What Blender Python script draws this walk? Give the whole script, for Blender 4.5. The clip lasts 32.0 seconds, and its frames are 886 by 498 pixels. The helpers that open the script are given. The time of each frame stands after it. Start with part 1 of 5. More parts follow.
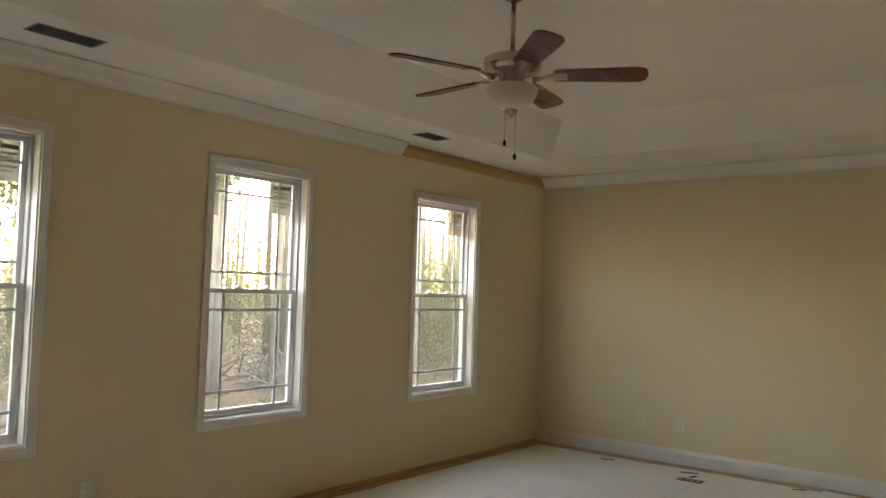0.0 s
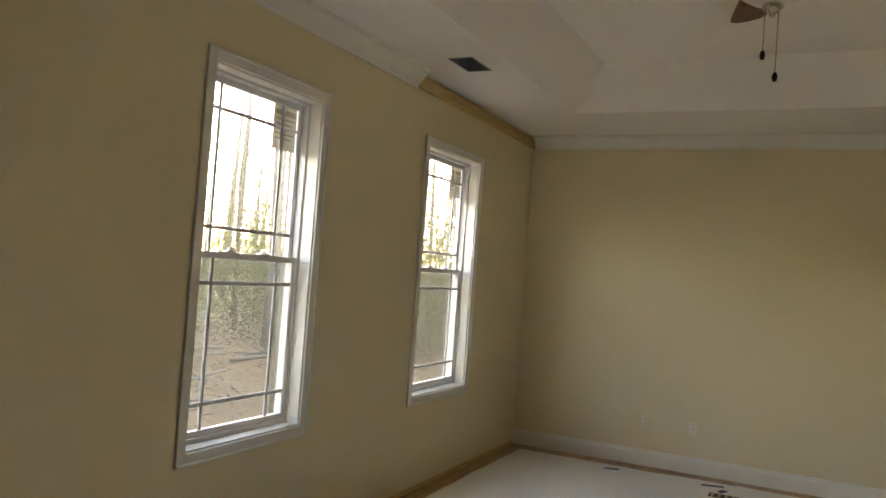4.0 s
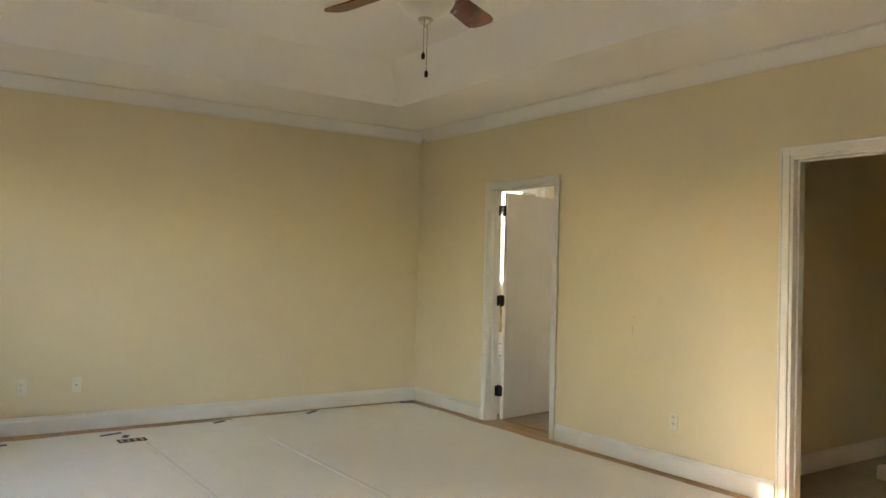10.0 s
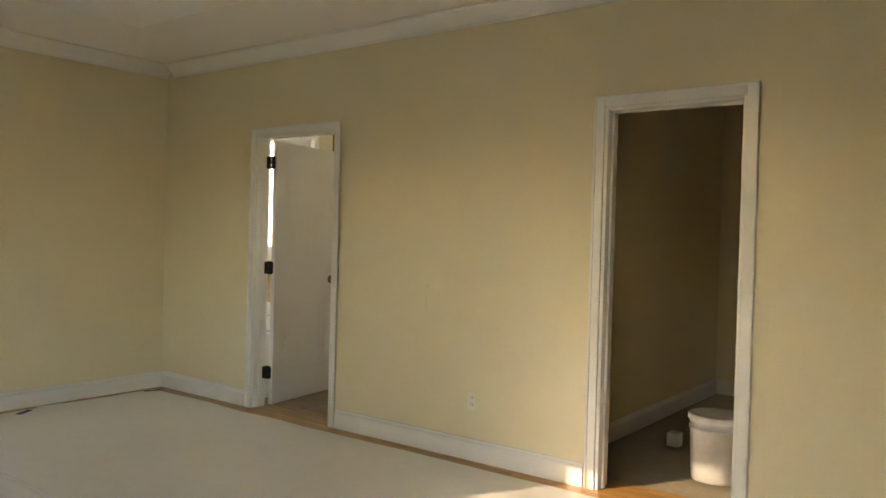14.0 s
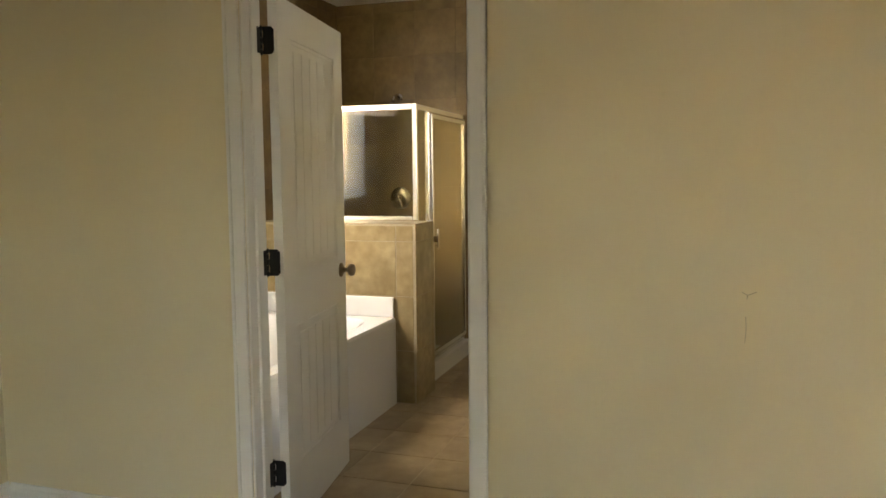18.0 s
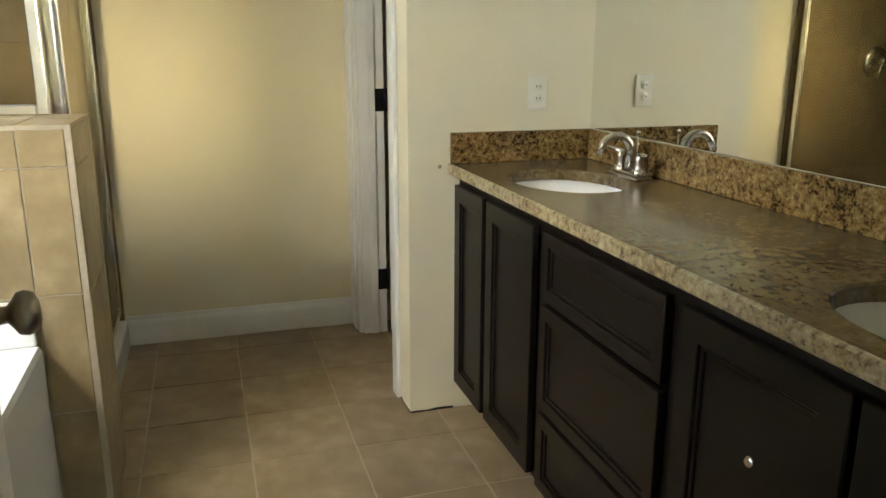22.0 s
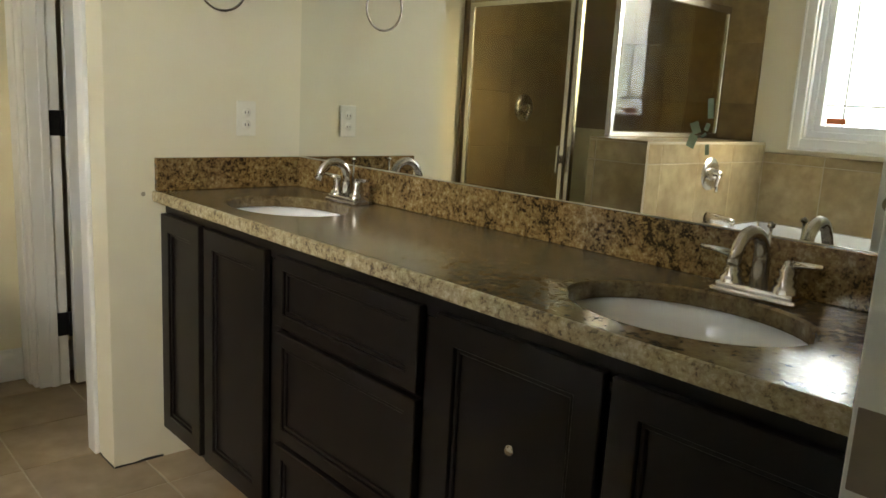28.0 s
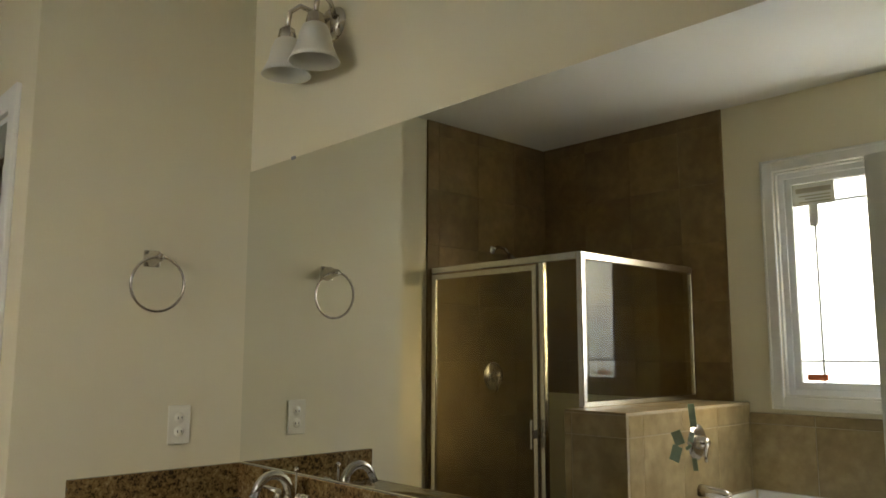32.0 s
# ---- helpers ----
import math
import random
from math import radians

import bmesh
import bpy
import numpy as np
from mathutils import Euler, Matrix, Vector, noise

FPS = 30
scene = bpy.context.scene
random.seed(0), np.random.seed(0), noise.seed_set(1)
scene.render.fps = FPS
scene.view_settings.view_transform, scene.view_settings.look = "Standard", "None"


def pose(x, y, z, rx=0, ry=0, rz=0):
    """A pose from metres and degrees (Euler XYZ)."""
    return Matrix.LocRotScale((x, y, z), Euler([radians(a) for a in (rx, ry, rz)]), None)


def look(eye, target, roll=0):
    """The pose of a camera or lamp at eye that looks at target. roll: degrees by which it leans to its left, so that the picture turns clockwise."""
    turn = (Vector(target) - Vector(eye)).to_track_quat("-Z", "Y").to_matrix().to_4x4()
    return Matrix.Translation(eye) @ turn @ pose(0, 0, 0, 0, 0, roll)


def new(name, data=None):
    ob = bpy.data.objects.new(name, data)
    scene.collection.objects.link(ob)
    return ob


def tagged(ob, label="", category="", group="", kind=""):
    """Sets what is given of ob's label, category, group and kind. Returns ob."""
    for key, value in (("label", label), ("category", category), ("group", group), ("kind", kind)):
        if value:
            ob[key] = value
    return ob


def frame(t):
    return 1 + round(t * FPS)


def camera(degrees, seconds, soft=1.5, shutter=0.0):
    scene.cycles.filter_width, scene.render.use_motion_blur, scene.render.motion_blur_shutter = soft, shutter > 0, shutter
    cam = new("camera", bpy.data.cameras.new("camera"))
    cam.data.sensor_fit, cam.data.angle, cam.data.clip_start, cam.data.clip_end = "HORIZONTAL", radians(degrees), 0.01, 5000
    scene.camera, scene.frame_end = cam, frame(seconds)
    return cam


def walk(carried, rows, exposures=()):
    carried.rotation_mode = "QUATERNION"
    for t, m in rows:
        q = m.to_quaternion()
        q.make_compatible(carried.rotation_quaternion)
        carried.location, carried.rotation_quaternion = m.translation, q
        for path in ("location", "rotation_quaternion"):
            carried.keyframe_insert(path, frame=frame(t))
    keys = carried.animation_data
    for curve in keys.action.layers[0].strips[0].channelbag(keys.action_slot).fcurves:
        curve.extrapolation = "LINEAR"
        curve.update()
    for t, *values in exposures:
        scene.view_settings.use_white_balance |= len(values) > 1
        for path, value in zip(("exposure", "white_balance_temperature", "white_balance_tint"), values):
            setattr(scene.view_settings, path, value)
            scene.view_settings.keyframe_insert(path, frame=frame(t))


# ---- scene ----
cam = camera(59.7, 32.0)
PATH = [
    (0, (4.189, -6.886, 1.502), (2.942, -5.326, 1.609), 1.8),
    (0.5, (4.187, -6.903, 1.493), (2.963, -5.322, 1.542), 3.1),
    (1, (4.123, -6.897, 1.461), (2.974, -5.26, 1.431), 3.7),
    (1.5, (3.936, -6.793, 1.436), (2.843, -5.118, 1.394), 3.6),
    (2, (3.659, -6.679, 1.461), (2.534, -5.026, 1.483), 4.7),
    (2.5, (3.323, -6.682, 1.475), (2.299, -4.965, 1.492), 0.7),
    (3, (2.983, -6.596, 1.455), (2.02, -4.848, 1.582), 2.6),
    (3.5, (2.653, -6.489, 1.473), (1.68, -4.744, 1.543), 4.0),
    (5.5, (1.311, -6.348, 1.412), (0.951, -4.382, 1.49), 3.1),
    (6, (1.036, -6.252, 1.421), (0.763, -4.272, 1.474), 2.7),
    (6.5, (0.789, -6.295, 1.449), (0.848, -4.296, 1.452), 0.9),
    (7, (0.754, -6.245, 1.47), (0.855, -4.251, 1.58), 0.7),
    (7.5, (0.609, -6.274, 1.487), (0.969, -4.315, 1.665), 1.6),
    (8, (0.343, -6.402, 1.39), (1.072, -4.543, 1.508), -0.4),
    (8.5, (0.352, -6.448, 1.373), (1.189, -4.635, 1.483), 0.7),
    (9, (0.379, -6.46, 1.369), (1.32, -4.697, 1.437), 0.6),
    (9.5, (0.39, -6.466, 1.366), (1.429, -4.757, 1.418), 1.6),
    (10, (0.368, -6.527, 1.336), (1.513, -4.888, 1.384), 1.5),
    (10.5, (0.391, -6.527, 1.336), (1.617, -4.947, 1.359), 1.6),
    (11, (0.419, -6.519, 1.344), (1.73, -5.009, 1.328), 1.7),
    (11.5, (0.436, -6.505, 1.355), (1.827, -5.068, 1.318), 1.4),
    (12, (0.438, -6.5, 1.352), (1.929, -5.168, 1.299), 2.0),
    (12.5, (0.501, -6.438, 1.355), (2.06, -5.188, 1.275), 0.8),
    (13, (0.714, -6.272, 1.415), (2.248, -4.992, 1.31), 1.1),
    (13.5, (0.793, -6.056, 1.338), (2.331, -4.779, 1.275), 1.4),
    (15.5, (1.292, -4.788, 1.341), (3.096, -3.929, 1.236), 1.39),
    (16, (1.55, -4.429, 1.405), (3.302, -3.494, 1.175), 2.72),
    (16.5, (1.595, -3.866, 1.334), (3.346, -2.917, 1.153), -0.76),
    (17, (1.816, -3.472, 1.405), (3.613, -2.629, 1.159), -0.4),
    (17.5, (2.035, -2.998, 1.404), (3.83, -2.125, 1.275), 1.3),
    (18, (2.267, -2.673, 1.366), (4.157, -2.047, 1.178), -0.5),
    (18.5, (2.623, -2.369, 1.311), (4.517, -1.759, 1.112), 2.2),
    (19, (2.867, -2.039, 1.322), (4.81, -1.623, 1.098), 1.3),
    (19.5, (3.162, -1.803, 1.305), (5.119, -1.552, 0.981), -0.5),
    (20, (3.475, -1.664, 1.299), (5.422, -1.413, 0.919), 1.6),
    (20.5, (3.699, -1.548, 1.338), (5.649, -1.649, 0.906), -1.8),
    (21, (3.972, -1.532, 1.274), (5.914, -1.724, 0.833), 1.6),
    (21.5, (4.212, -1.532, 1.247), (6.139, -1.654, 0.727), -0.8),
    (22, (4.428, -1.404, 1.264), (6.279, -1.974, 0.764), 0.1),
    (22.5, (4.378, -1.475, 1.308), (6.256, -1.989, 0.852), 1.1),
    (23, (4.459, -1.497, 1.279), (6.399, -1.772, 0.88), 0.8),
    (23.5, (4.511, -1.572, 1.291), (6.475, -1.678, 0.927), 2.6),
    (24, (4.545, -1.628, 1.3), (6.514, -1.576, 0.951), 2.2),
    (24.5, (4.547, -1.649, 1.328), (6.53, -1.558, 1.086), 2.3),
    (25, (4.549, -1.631, 1.322), (6.531, -1.704, 1.064), 1.6),
    (25.5, (4.596, -1.325, 1.278), (6.426, -2.089, 1.018), 2.4),
    (26, (4.505, -1.266, 1.221), (6.116, -2.397, 0.869), 1.8),
    (26.5, (4.472, -1.241, 1.175), (6.003, -2.406, 0.63), 4.4),
    (28.5, (4.519, -1.265, 1.25), (5.934, -2.655, 0.993), 2.6),
    (29, (4.532, -1.279, 1.281), (5.93, -2.706, 1.181), 2.3),
    (29.5, (4.543, -1.288, 1.302), (5.945, -2.714, 1.313), 1.9),
    (30, (4.546, -1.296, 1.321), (5.93, -2.736, 1.425), 2.1),
    (30.5, (4.552, -1.301, 1.331), (5.905, -2.764, 1.505), 1.3),
    (31, (4.546, -1.31, 1.343), (5.854, -2.804, 1.585), 0.7),
    (31.5, (4.574, -1.326, 1.348), (5.846, -2.841, 1.636), 0.1),
    (32, (4.63, -1.457, 1.338), (6.075, -2.815, 1.605), 0.1),
]
walk(cam, [(t, look(e, g, r)) for t, e, g, r in PATH], exposures=[(0, 4.95, 9500, 26), (3.5, 4.9, 9500, 26), (6, 5.0, 9500, 26), (7, 5.2, 9400, 26), (9, 5.65, 9400, 24), (13, 5.3, 9400, 23), (17, 5.15, 9300, 24), (20, 5.15, 8300, 20), (21, 5.3, 7600, 15), (22, 5.35, 7300, 15), (23, 5.1, 7200, 15), (24.5, 4.7, 7200, 15), (26, 5.2, 7200, 16), (29, 5.15, 7600, 17), (30, 4.75, 7800, 18), (31, 4.6, 8000, 19), (32, 4.4, 8000, 19)])

# ---- world, sun and window light ----
SUN_DIR = Vector((0.881, -0.486, -0.356)).normalized()
world = bpy.data.worlds.new("world")
scene.world = world
world.use_nodes = True
wn = world.node_tree.nodes
sky = wn.new("ShaderNodeTexSky")
sky.sky_type, sky.sun_disc = "NISHITA", False
sky.sun_elevation, sky.sun_rotation = radians(19.5), radians(-61.1)
sky.air_density, sky.dust_density, sky.ozone_density = 1.0, 0.35, 1.0
wn["Background"].inputs["Strength"].default_value = SKY = 0.15
world.node_tree.links.new(sky.outputs["Color"], wn["Background"].inputs["Color"])
sun = new("sun", bpy.data.lights.new("sun", "SUN"))
sun.data.energy, sun.data.angle, sun.data.color = 0.16, radians(0.45), (1.0, 0.92, 0.75)
sun.rotation_mode = "QUATERNION"
sun.rotation_quaternion = SUN_DIR.to_track_quat("-Z", "Y")


def window_lamp(name, at, toward, w, h, watts, color, spread):
    """An area lamp in a window's opening that stands in for the daylight there."""
    ob = new(name, bpy.data.lights.new(name, "AREA"))
    ob.data.shape, ob.data.size, ob.data.size_y = "RECTANGLE", w, h
    ob.data.energy, ob.data.color, ob.data.spread = watts, color, radians(spread)
    ob.matrix_world = look(at, Vector(at) + Vector(toward))
    return ob


# daylight through the obscured bathroom window
window_lamp("bath_window_light", (5.66, 0.03, 1.95), (0.42, -0.68, -0.60), 1.05, 0.20, 0.32, (0.97, 1.0, 0.98), 95)
window_lamp("bath_window_sun", (6.02, -0.005, 1.70), (1.865, -1.25, -0.60), 0.26, 0.95, 0.043, (1.0, 0.86, 0.50), 40)

# ---- materials ----
MATS = {}


def mat(name, color, rough=0.5, metal=0.0, grain=0.0, grain_scale=30.0, blotch=0.0, blotch_scale=1.5, bump=0.0, bump_scale=200.0,
        spec=0.5, jitter=0.0, tint=None):
    """A paint, metal or cloth with colour variation at two scales, a fine bump and an optional change per object."""
    m = bpy.data.materials.new(name)
    m.use_nodes = True
    t = m.node_tree
    n, k = t.nodes, t.links
    b = n["Principled BSDF"]
    b.inputs["Roughness"].default_value, b.inputs["Metallic"].default_value = rough, metal
    b.inputs["Specular IOR Level"].default_value = spec
    co = n.new("ShaderNodeTexCoord")
    col = n.new("ShaderNodeRGB")
    col.outputs[0].default_value = (*color, 1)
    out = col.outputs[0]
    dark = tint or tuple(c * 0.6 for c in color)
    at = co.outputs["Object"]
    if jitter:
        info = n.new("ShaderNodeObjectInfo")
        move = n.new("ShaderNodeMath")
        move.operation = "MULTIPLY"
        move.inputs[1].default_value = 40.0
        k.new(info.outputs["Random"], move.inputs[0])
        add = n.new("ShaderNodeVectorMath")
        k.new(at, add.inputs[0])
        k.new(move.outputs[0], add.inputs[1])
        at = add.outputs[0]
    for amount, scale, detail in ((grain, grain_scale, 4), (blotch, blotch_scale, 6)):
        if amount:
            tex = n.new("ShaderNodeTexNoise")
            tex.inputs["Scale"].default_value, tex.inputs["Detail"].default_value = scale, detail
            k.new(at, tex.inputs["Vector"])
            ramp = n.new("ShaderNodeMapRange")
            ramp.inputs["From Min"].default_value, ramp.inputs["From Max"].default_value = 0.35, 0.7
            ramp.inputs["To Max"].default_value = amount
            k.new(tex.outputs["Fac"], ramp.inputs["Value"])
            mix = n.new("ShaderNodeMix")
            mix.data_type = "RGBA"
            k.new(ramp.outputs[0], mix.inputs["Factor"])
            k.new(out, mix.inputs["A"])
            mix.inputs["B"].default_value = (*dark, 1)
            out = mix.outputs["Result"]
    if jitter:
        rng = n.new("ShaderNodeMapRange")
        rng.inputs["To Min"].default_value, rng.inputs["To Max"].default_value = 1 - jitter, 1 + jitter
        k.new(info.outputs["Random"], rng.inputs["Value"])
        hsv = n.new("ShaderNodeHueSaturation")
        k.new(rng.outputs[0], hsv.inputs["Value"])
        k.new(out, hsv.inputs["Color"])
        out = hsv.outputs["Color"]
    k.new(out, b.inputs["Base Color"])
    if bump:
        tex = n.new("ShaderNodeTexNoise")
        tex.inputs["Scale"].default_value, tex.inputs["Detail"].default_value = bump_scale, 3
        k.new(co.outputs["Object"], tex.inputs["Vector"])
        bp = n.new("ShaderNodeBump")
        bp.inputs["Strength"].default_value, bp.inputs["Distance"].default_value = bump, 0.002
        k.new(tex.outputs["Fac"], bp.inputs["Height"])
        k.new(bp.outputs["Normal"], b.inputs["Normal"])
    MATS[name] = m
    return m


def wood(name, a, b_, rough=0.35, scale=(14.0, 1.2, 14.0), jitter=0.15):
    """Wood with a grain drawn out along the object's y."""
    m = mat(name, a, rough, jitter=0.0)
    t = m.node_tree
    n, k = t.nodes, t.links
    b = n["Principled BSDF"]
    co = n.new("ShaderNodeTexCoord")
    mp = n.new("ShaderNodeMapping")
    mp.inputs["Scale"].default_value = scale
    info = n.new("ShaderNodeObjectInfo")
    k.new(info.outputs["Random"], mp.inputs["Location"])
    k.new(co.outputs["Object"], mp.inputs["Vector"])
    tex = n.new("ShaderNodeTexNoise")
    tex.inputs["Scale"].default_value, tex.inputs["Detail"].default_value, tex.inputs["Distortion"].default_value = 2.0, 6, 0.8
    k.new(mp.outputs["Vector"], tex.inputs["Vector"])
    ramp = n.new("ShaderNodeValToRGB")
    ramp.color_ramp.elements[0].color, ramp.color_ramp.elements[1].color = (*b_, 1), (*a, 1)
    ramp.color_ramp.elements[0].position, ramp.color_ramp.elements[1].position = 0.35, 0.62
    k.new(tex.outputs["Fac"], ramp.inputs["Fac"])
    rng = n.new("ShaderNodeMapRange")
    rng.inputs["To Min"].default_value, rng.inputs["To Max"].default_value = 1 - jitter, 1 + jitter
    k.new(info.outputs["Random"], rng.inputs["Value"])
    hsv = n.new("ShaderNodeHueSaturation")
    k.new(rng.outputs[0], hsv.inputs["Value"])
    k.new(ramp.outputs["Color"], hsv.inputs["Color"])
    k.new(hsv.outputs["Color"], b.inputs["Base Color"])
    return m


def glass(name, tint, rough=0.0, gloss=0.03, body=None, density=0.0):
    """A thin pane: light passes, some is mirrored at grazing angles; body clouds it."""
    m = bpy.data.materials.new(name)
    m.use_nodes = True
    t = m.node_tree
    n, k = t.nodes, t.links
    n.remove(n["Principled BSDF"])
    tr = n.new("ShaderNodeBsdfTransparent")
    tr.inputs["Color"].default_value = (*tint, 1)
    gl = n.new("ShaderNodeBsdfGlossy")
    gl.inputs["Roughness"].default_value = rough
    lw = n.new("ShaderNodeLayerWeight")
    lw.inputs["Blend"].default_value = 0.5
    pw = n.new("ShaderNodeMath")
    pw.operation = "POWER"
    pw.inputs[1].default_value = 4.0
    k.new(lw.outputs["Facing"], pw.inputs[0])
    ma = n.new("ShaderNodeMath")
    ma.operation = "MULTIPLY_ADD"
    ma.inputs[1].default_value, ma.inputs[2].default_value = 0.55, gloss
    k.new(pw.outputs[0], ma.inputs[0])
    mx = n.new("ShaderNodeMixShader")
    k.new(ma.outputs[0], mx.inputs[0])
    base = tr.outputs[0]
    if body:
        df = n.new("ShaderNodeBsdfTranslucent")
        df.inputs["Color"].default_value = (*body, 1)
        m2 = n.new("ShaderNodeMixShader")
        m2.inputs[0].default_value = density
        k.new(tr.outputs[0], m2.inputs[1])
        k.new(df.outputs[0], m2.inputs[2])
        base = m2.outputs[0]
    k.new(base, mx.inputs[1])
    k.new(gl.outputs[0], mx.inputs[2])
    k.new(mx.outputs[0], n["Material Output"].inputs["Surface"])
    MATS[name] = m
    return m


def speckle(name, colors, scale, rough):
    """Granite: crystals of several colours in clumps, with fine grains between them."""
    m = mat(name, colors[0], rough)
    t = m.node_tree
    n, k = t.nodes, t.links
    b = n["Principled BSDF"]
    co = n.new("ShaderNodeTexCoord")
    clump = n.new("ShaderNodeTexNoise")
    clump.inputs["Scale"].default_value, clump.inputs["Detail"].default_value, clump.inputs["Roughness"].default_value = scale, 7, 0.68
    wide = n.new("ShaderNodeTexNoise")
    wide.inputs["Scale"].default_value, wide.inputs["Detail"].default_value = scale * 0.12, 4
    vor = n.new("ShaderNodeTexVoronoi")
    vor.inputs["Scale"].default_value = scale * 3.2
    for x in (clump, wide, vor):
        k.new(co.outputs["Object"], x.inputs["Vector"])
    sep = n.new("ShaderNodeSeparateColor")
    k.new(vor.outputs["Color"], sep.inputs[0])
    last = clump.outputs["Fac"]
    for src, gain, off in ((wide.outputs["Fac"], 0.45, -0.225), (sep.outputs[0], 0.16, -0.08)):
        g = n.new("ShaderNodeMath")
        g.operation = "MULTIPLY_ADD"
        g.inputs[1].default_value, g.inputs[2].default_value = gain, off
        k.new(src, g.inputs[0])
        s = n.new("ShaderNodeMath")
        k.new(g.outputs[0], s.inputs[0])
        k.new(last, s.inputs[1])
        last = s.outputs[0]
    ramp = n.new("ShaderNodeValToRGB")
    el = ramp.color_ramp.elements
    while len(el) < len(colors):
        el.new(0.5)
    for i, c in enumerate(colors):
        el[i].position, el[i].color = 0.34 + 0.36 * i / (len(colors) - 1), (*c, 1)
    k.new(last, ramp.inputs["Fac"])
    k.new(ramp.outputs["Color"], b.inputs["Base Color"])
    return m


WALL = mat("cream_wall_paint", (0.78, 0.69, 0.48), 0.6, grain=0.05, grain_scale=3.0, blotch=0.06, blotch_scale=0.7, bump=0.25, bump_scale=160, spec=0.35)
BATH = mat("pale_cream_wall_paint", (0.77, 0.70, 0.51), 0.55, grain=0.05, grain_scale=3.0, blotch=0.06, blotch_scale=0.8, bump=0.25, bump_scale=160, spec=0.35)
CEIL = mat("ceiling_paint", (0.86, 0.84, 0.79), 0.8, grain=0.04, grain_scale=4.0, blotch=0.05, blotch_scale=0.8, bump=0.4, bump_scale=110)
TRIM = mat("white_trim_paint", (0.80, 0.79, 0.74), 0.35, grain=0.05, grain_scale=8.0, blotch=0.05, bump=0.08, bump_scale=60)
DOOR = mat("white_door_paint", (0.80, 0.79, 0.75), 0.32, grain=0.04, grain_scale=6.0, blotch=0.05, bump=0.12, bump_scale=90)
VINYL = mat("white_vinyl", (0.82, 0.83, 0.84), 0.35, grain=0.04, grain_scale=20.0)
GREYV = mat("grille_grey_white", (0.62, 0.63, 0.65), 0.4, grain=0.04, grain_scale=20.0)
PAPER = mat("floor_paper", (0.83, 0.82, 0.77), 0.47, grain=0.08, grain_scale=9.0, blotch=0.10, blotch_scale=1.1, bump=0.25, bump_scale=14, tint=(0.55, 0.52, 0.44))
RAW = wood("raw_pine", (0.60, 0.41, 0.18), (0.48, 0.31, 0.125), 0.6)
OAK = wood("oak_floor", (0.56, 0.31, 0.11), (0.36, 0.18, 0.06), 0.3)
SUBF = mat("subfloor", (0.40, 0.34, 0.24), 0.8, grain=0.4, grain_scale=25, blotch=0.4, blotch_scale=3)
TILE = mat("tan_tile", (0.45, 0.35, 0.195), 0.32, grain=0.55, grain_scale=19.0, blotch=0.8, blotch_scale=6.0, bump=0.3, bump_scale=40, jitter=0.10, tint=(0.235, 0.165, 0.075))
STILE = mat("brown_shower_tile", (0.29, 0.195, 0.082), 0.38, grain=0.4, grain_scale=18.0, blotch=0.5, blotch_scale=4.0, bump=0.2, bump_scale=40, jitter=0.10, tint=(0.12, 0.065, 0.025))
FTILE = mat("floor_tile", (0.38, 0.285, 0.18), 0.30, grain=0.5, grain_scale=14.0, blotch=0.7, blotch_scale=4.5, bump=0.15, bump_scale=40, jitter=0.08, tint=(0.19, 0.13, 0.065))
GROUT = mat("grout", (0.46, 0.39, 0.285), 0.9, grain=0.3, grain_scale=60)
GROUTD = mat("dark_grout", (0.23, 0.155, 0.07), 0.9, grain=0.3, grain_scale=60)
TUB = mat("white_acrylic", (0.84, 0.85, 0.86), 0.12)
PORC = mat("white_porcelain", (0.82, 0.81, 0.78), 0.08)
GRANITE = speckle("granite", [(0.035, 0.021, 0.010), (0.15, 0.088, 0.032), (0.22, 0.135, 0.050), (0.27, 0.18, 0.075), (0.36, 0.265, 0.14)], 58.0, 0.12)
# same stone with its contrast cut: the top's sheen is put into the colours
GTOP = speckle("granite_top_muted_by_sheen", [(0.105, 0.073, 0.036), (0.160, 0.113, 0.055), (0.185, 0.134, 0.067), (0.208, 0.154, 0.081), (0.26, 0.20, 0.115)], 46.0, 0.17)
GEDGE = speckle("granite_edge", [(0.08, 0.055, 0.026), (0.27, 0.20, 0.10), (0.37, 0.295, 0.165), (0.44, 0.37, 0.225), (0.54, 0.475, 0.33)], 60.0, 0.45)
ESP = mat("espresso_cabinet", (0.0075, 0.0056, 0.0048), 0.38, grain=0.35, grain_scale=14, blotch=0.3, blotch_scale=3, tint=(0.014, 0.009, 0.007), spec=0.32)
NICKEL = mat("brushed_nickel", (0.62, 0.58, 0.53), 0.22, 1.0, grain=0.2, grain_scale=80)
ALU = mat("bright_aluminium", (0.78, 0.77, 0.74), 0.25, 1.0, grain=0.1, grain_scale=60)
BLACK = mat("black_metal", (0.012, 0.012, 0.014), 0.35, 0.6)
BRONZE = mat("aged_bronze", (0.28, 0.225, 0.165), 0.32, 1.0, grain=0.2, grain_scale=40)
FROST = mat("frosted_white_glass", (0.68, 0.65, 0.57), 0.35, spec=0.6, blotch=0.15, blotch_scale=12)
CHERRY = wood("cherry_blade", (0.17, 0.042, 0.020), (0.085, 0.018, 0.010), 0.25)
PLATE = mat("white_plastic", (0.78, 0.74, 0.61), 0.3)
SLOT = mat("dark_slot", (0.02, 0.02, 0.02), 0.6)
STEEL = mat("galvanised_steel", (0.30, 0.30, 0.31), 0.4, 0.7, grain=0.3, grain_scale=18)
TAPE = mat("blue_tape", (0.05, 0.06, 0.16), 0.6, grain=0.2, grain_scale=50)
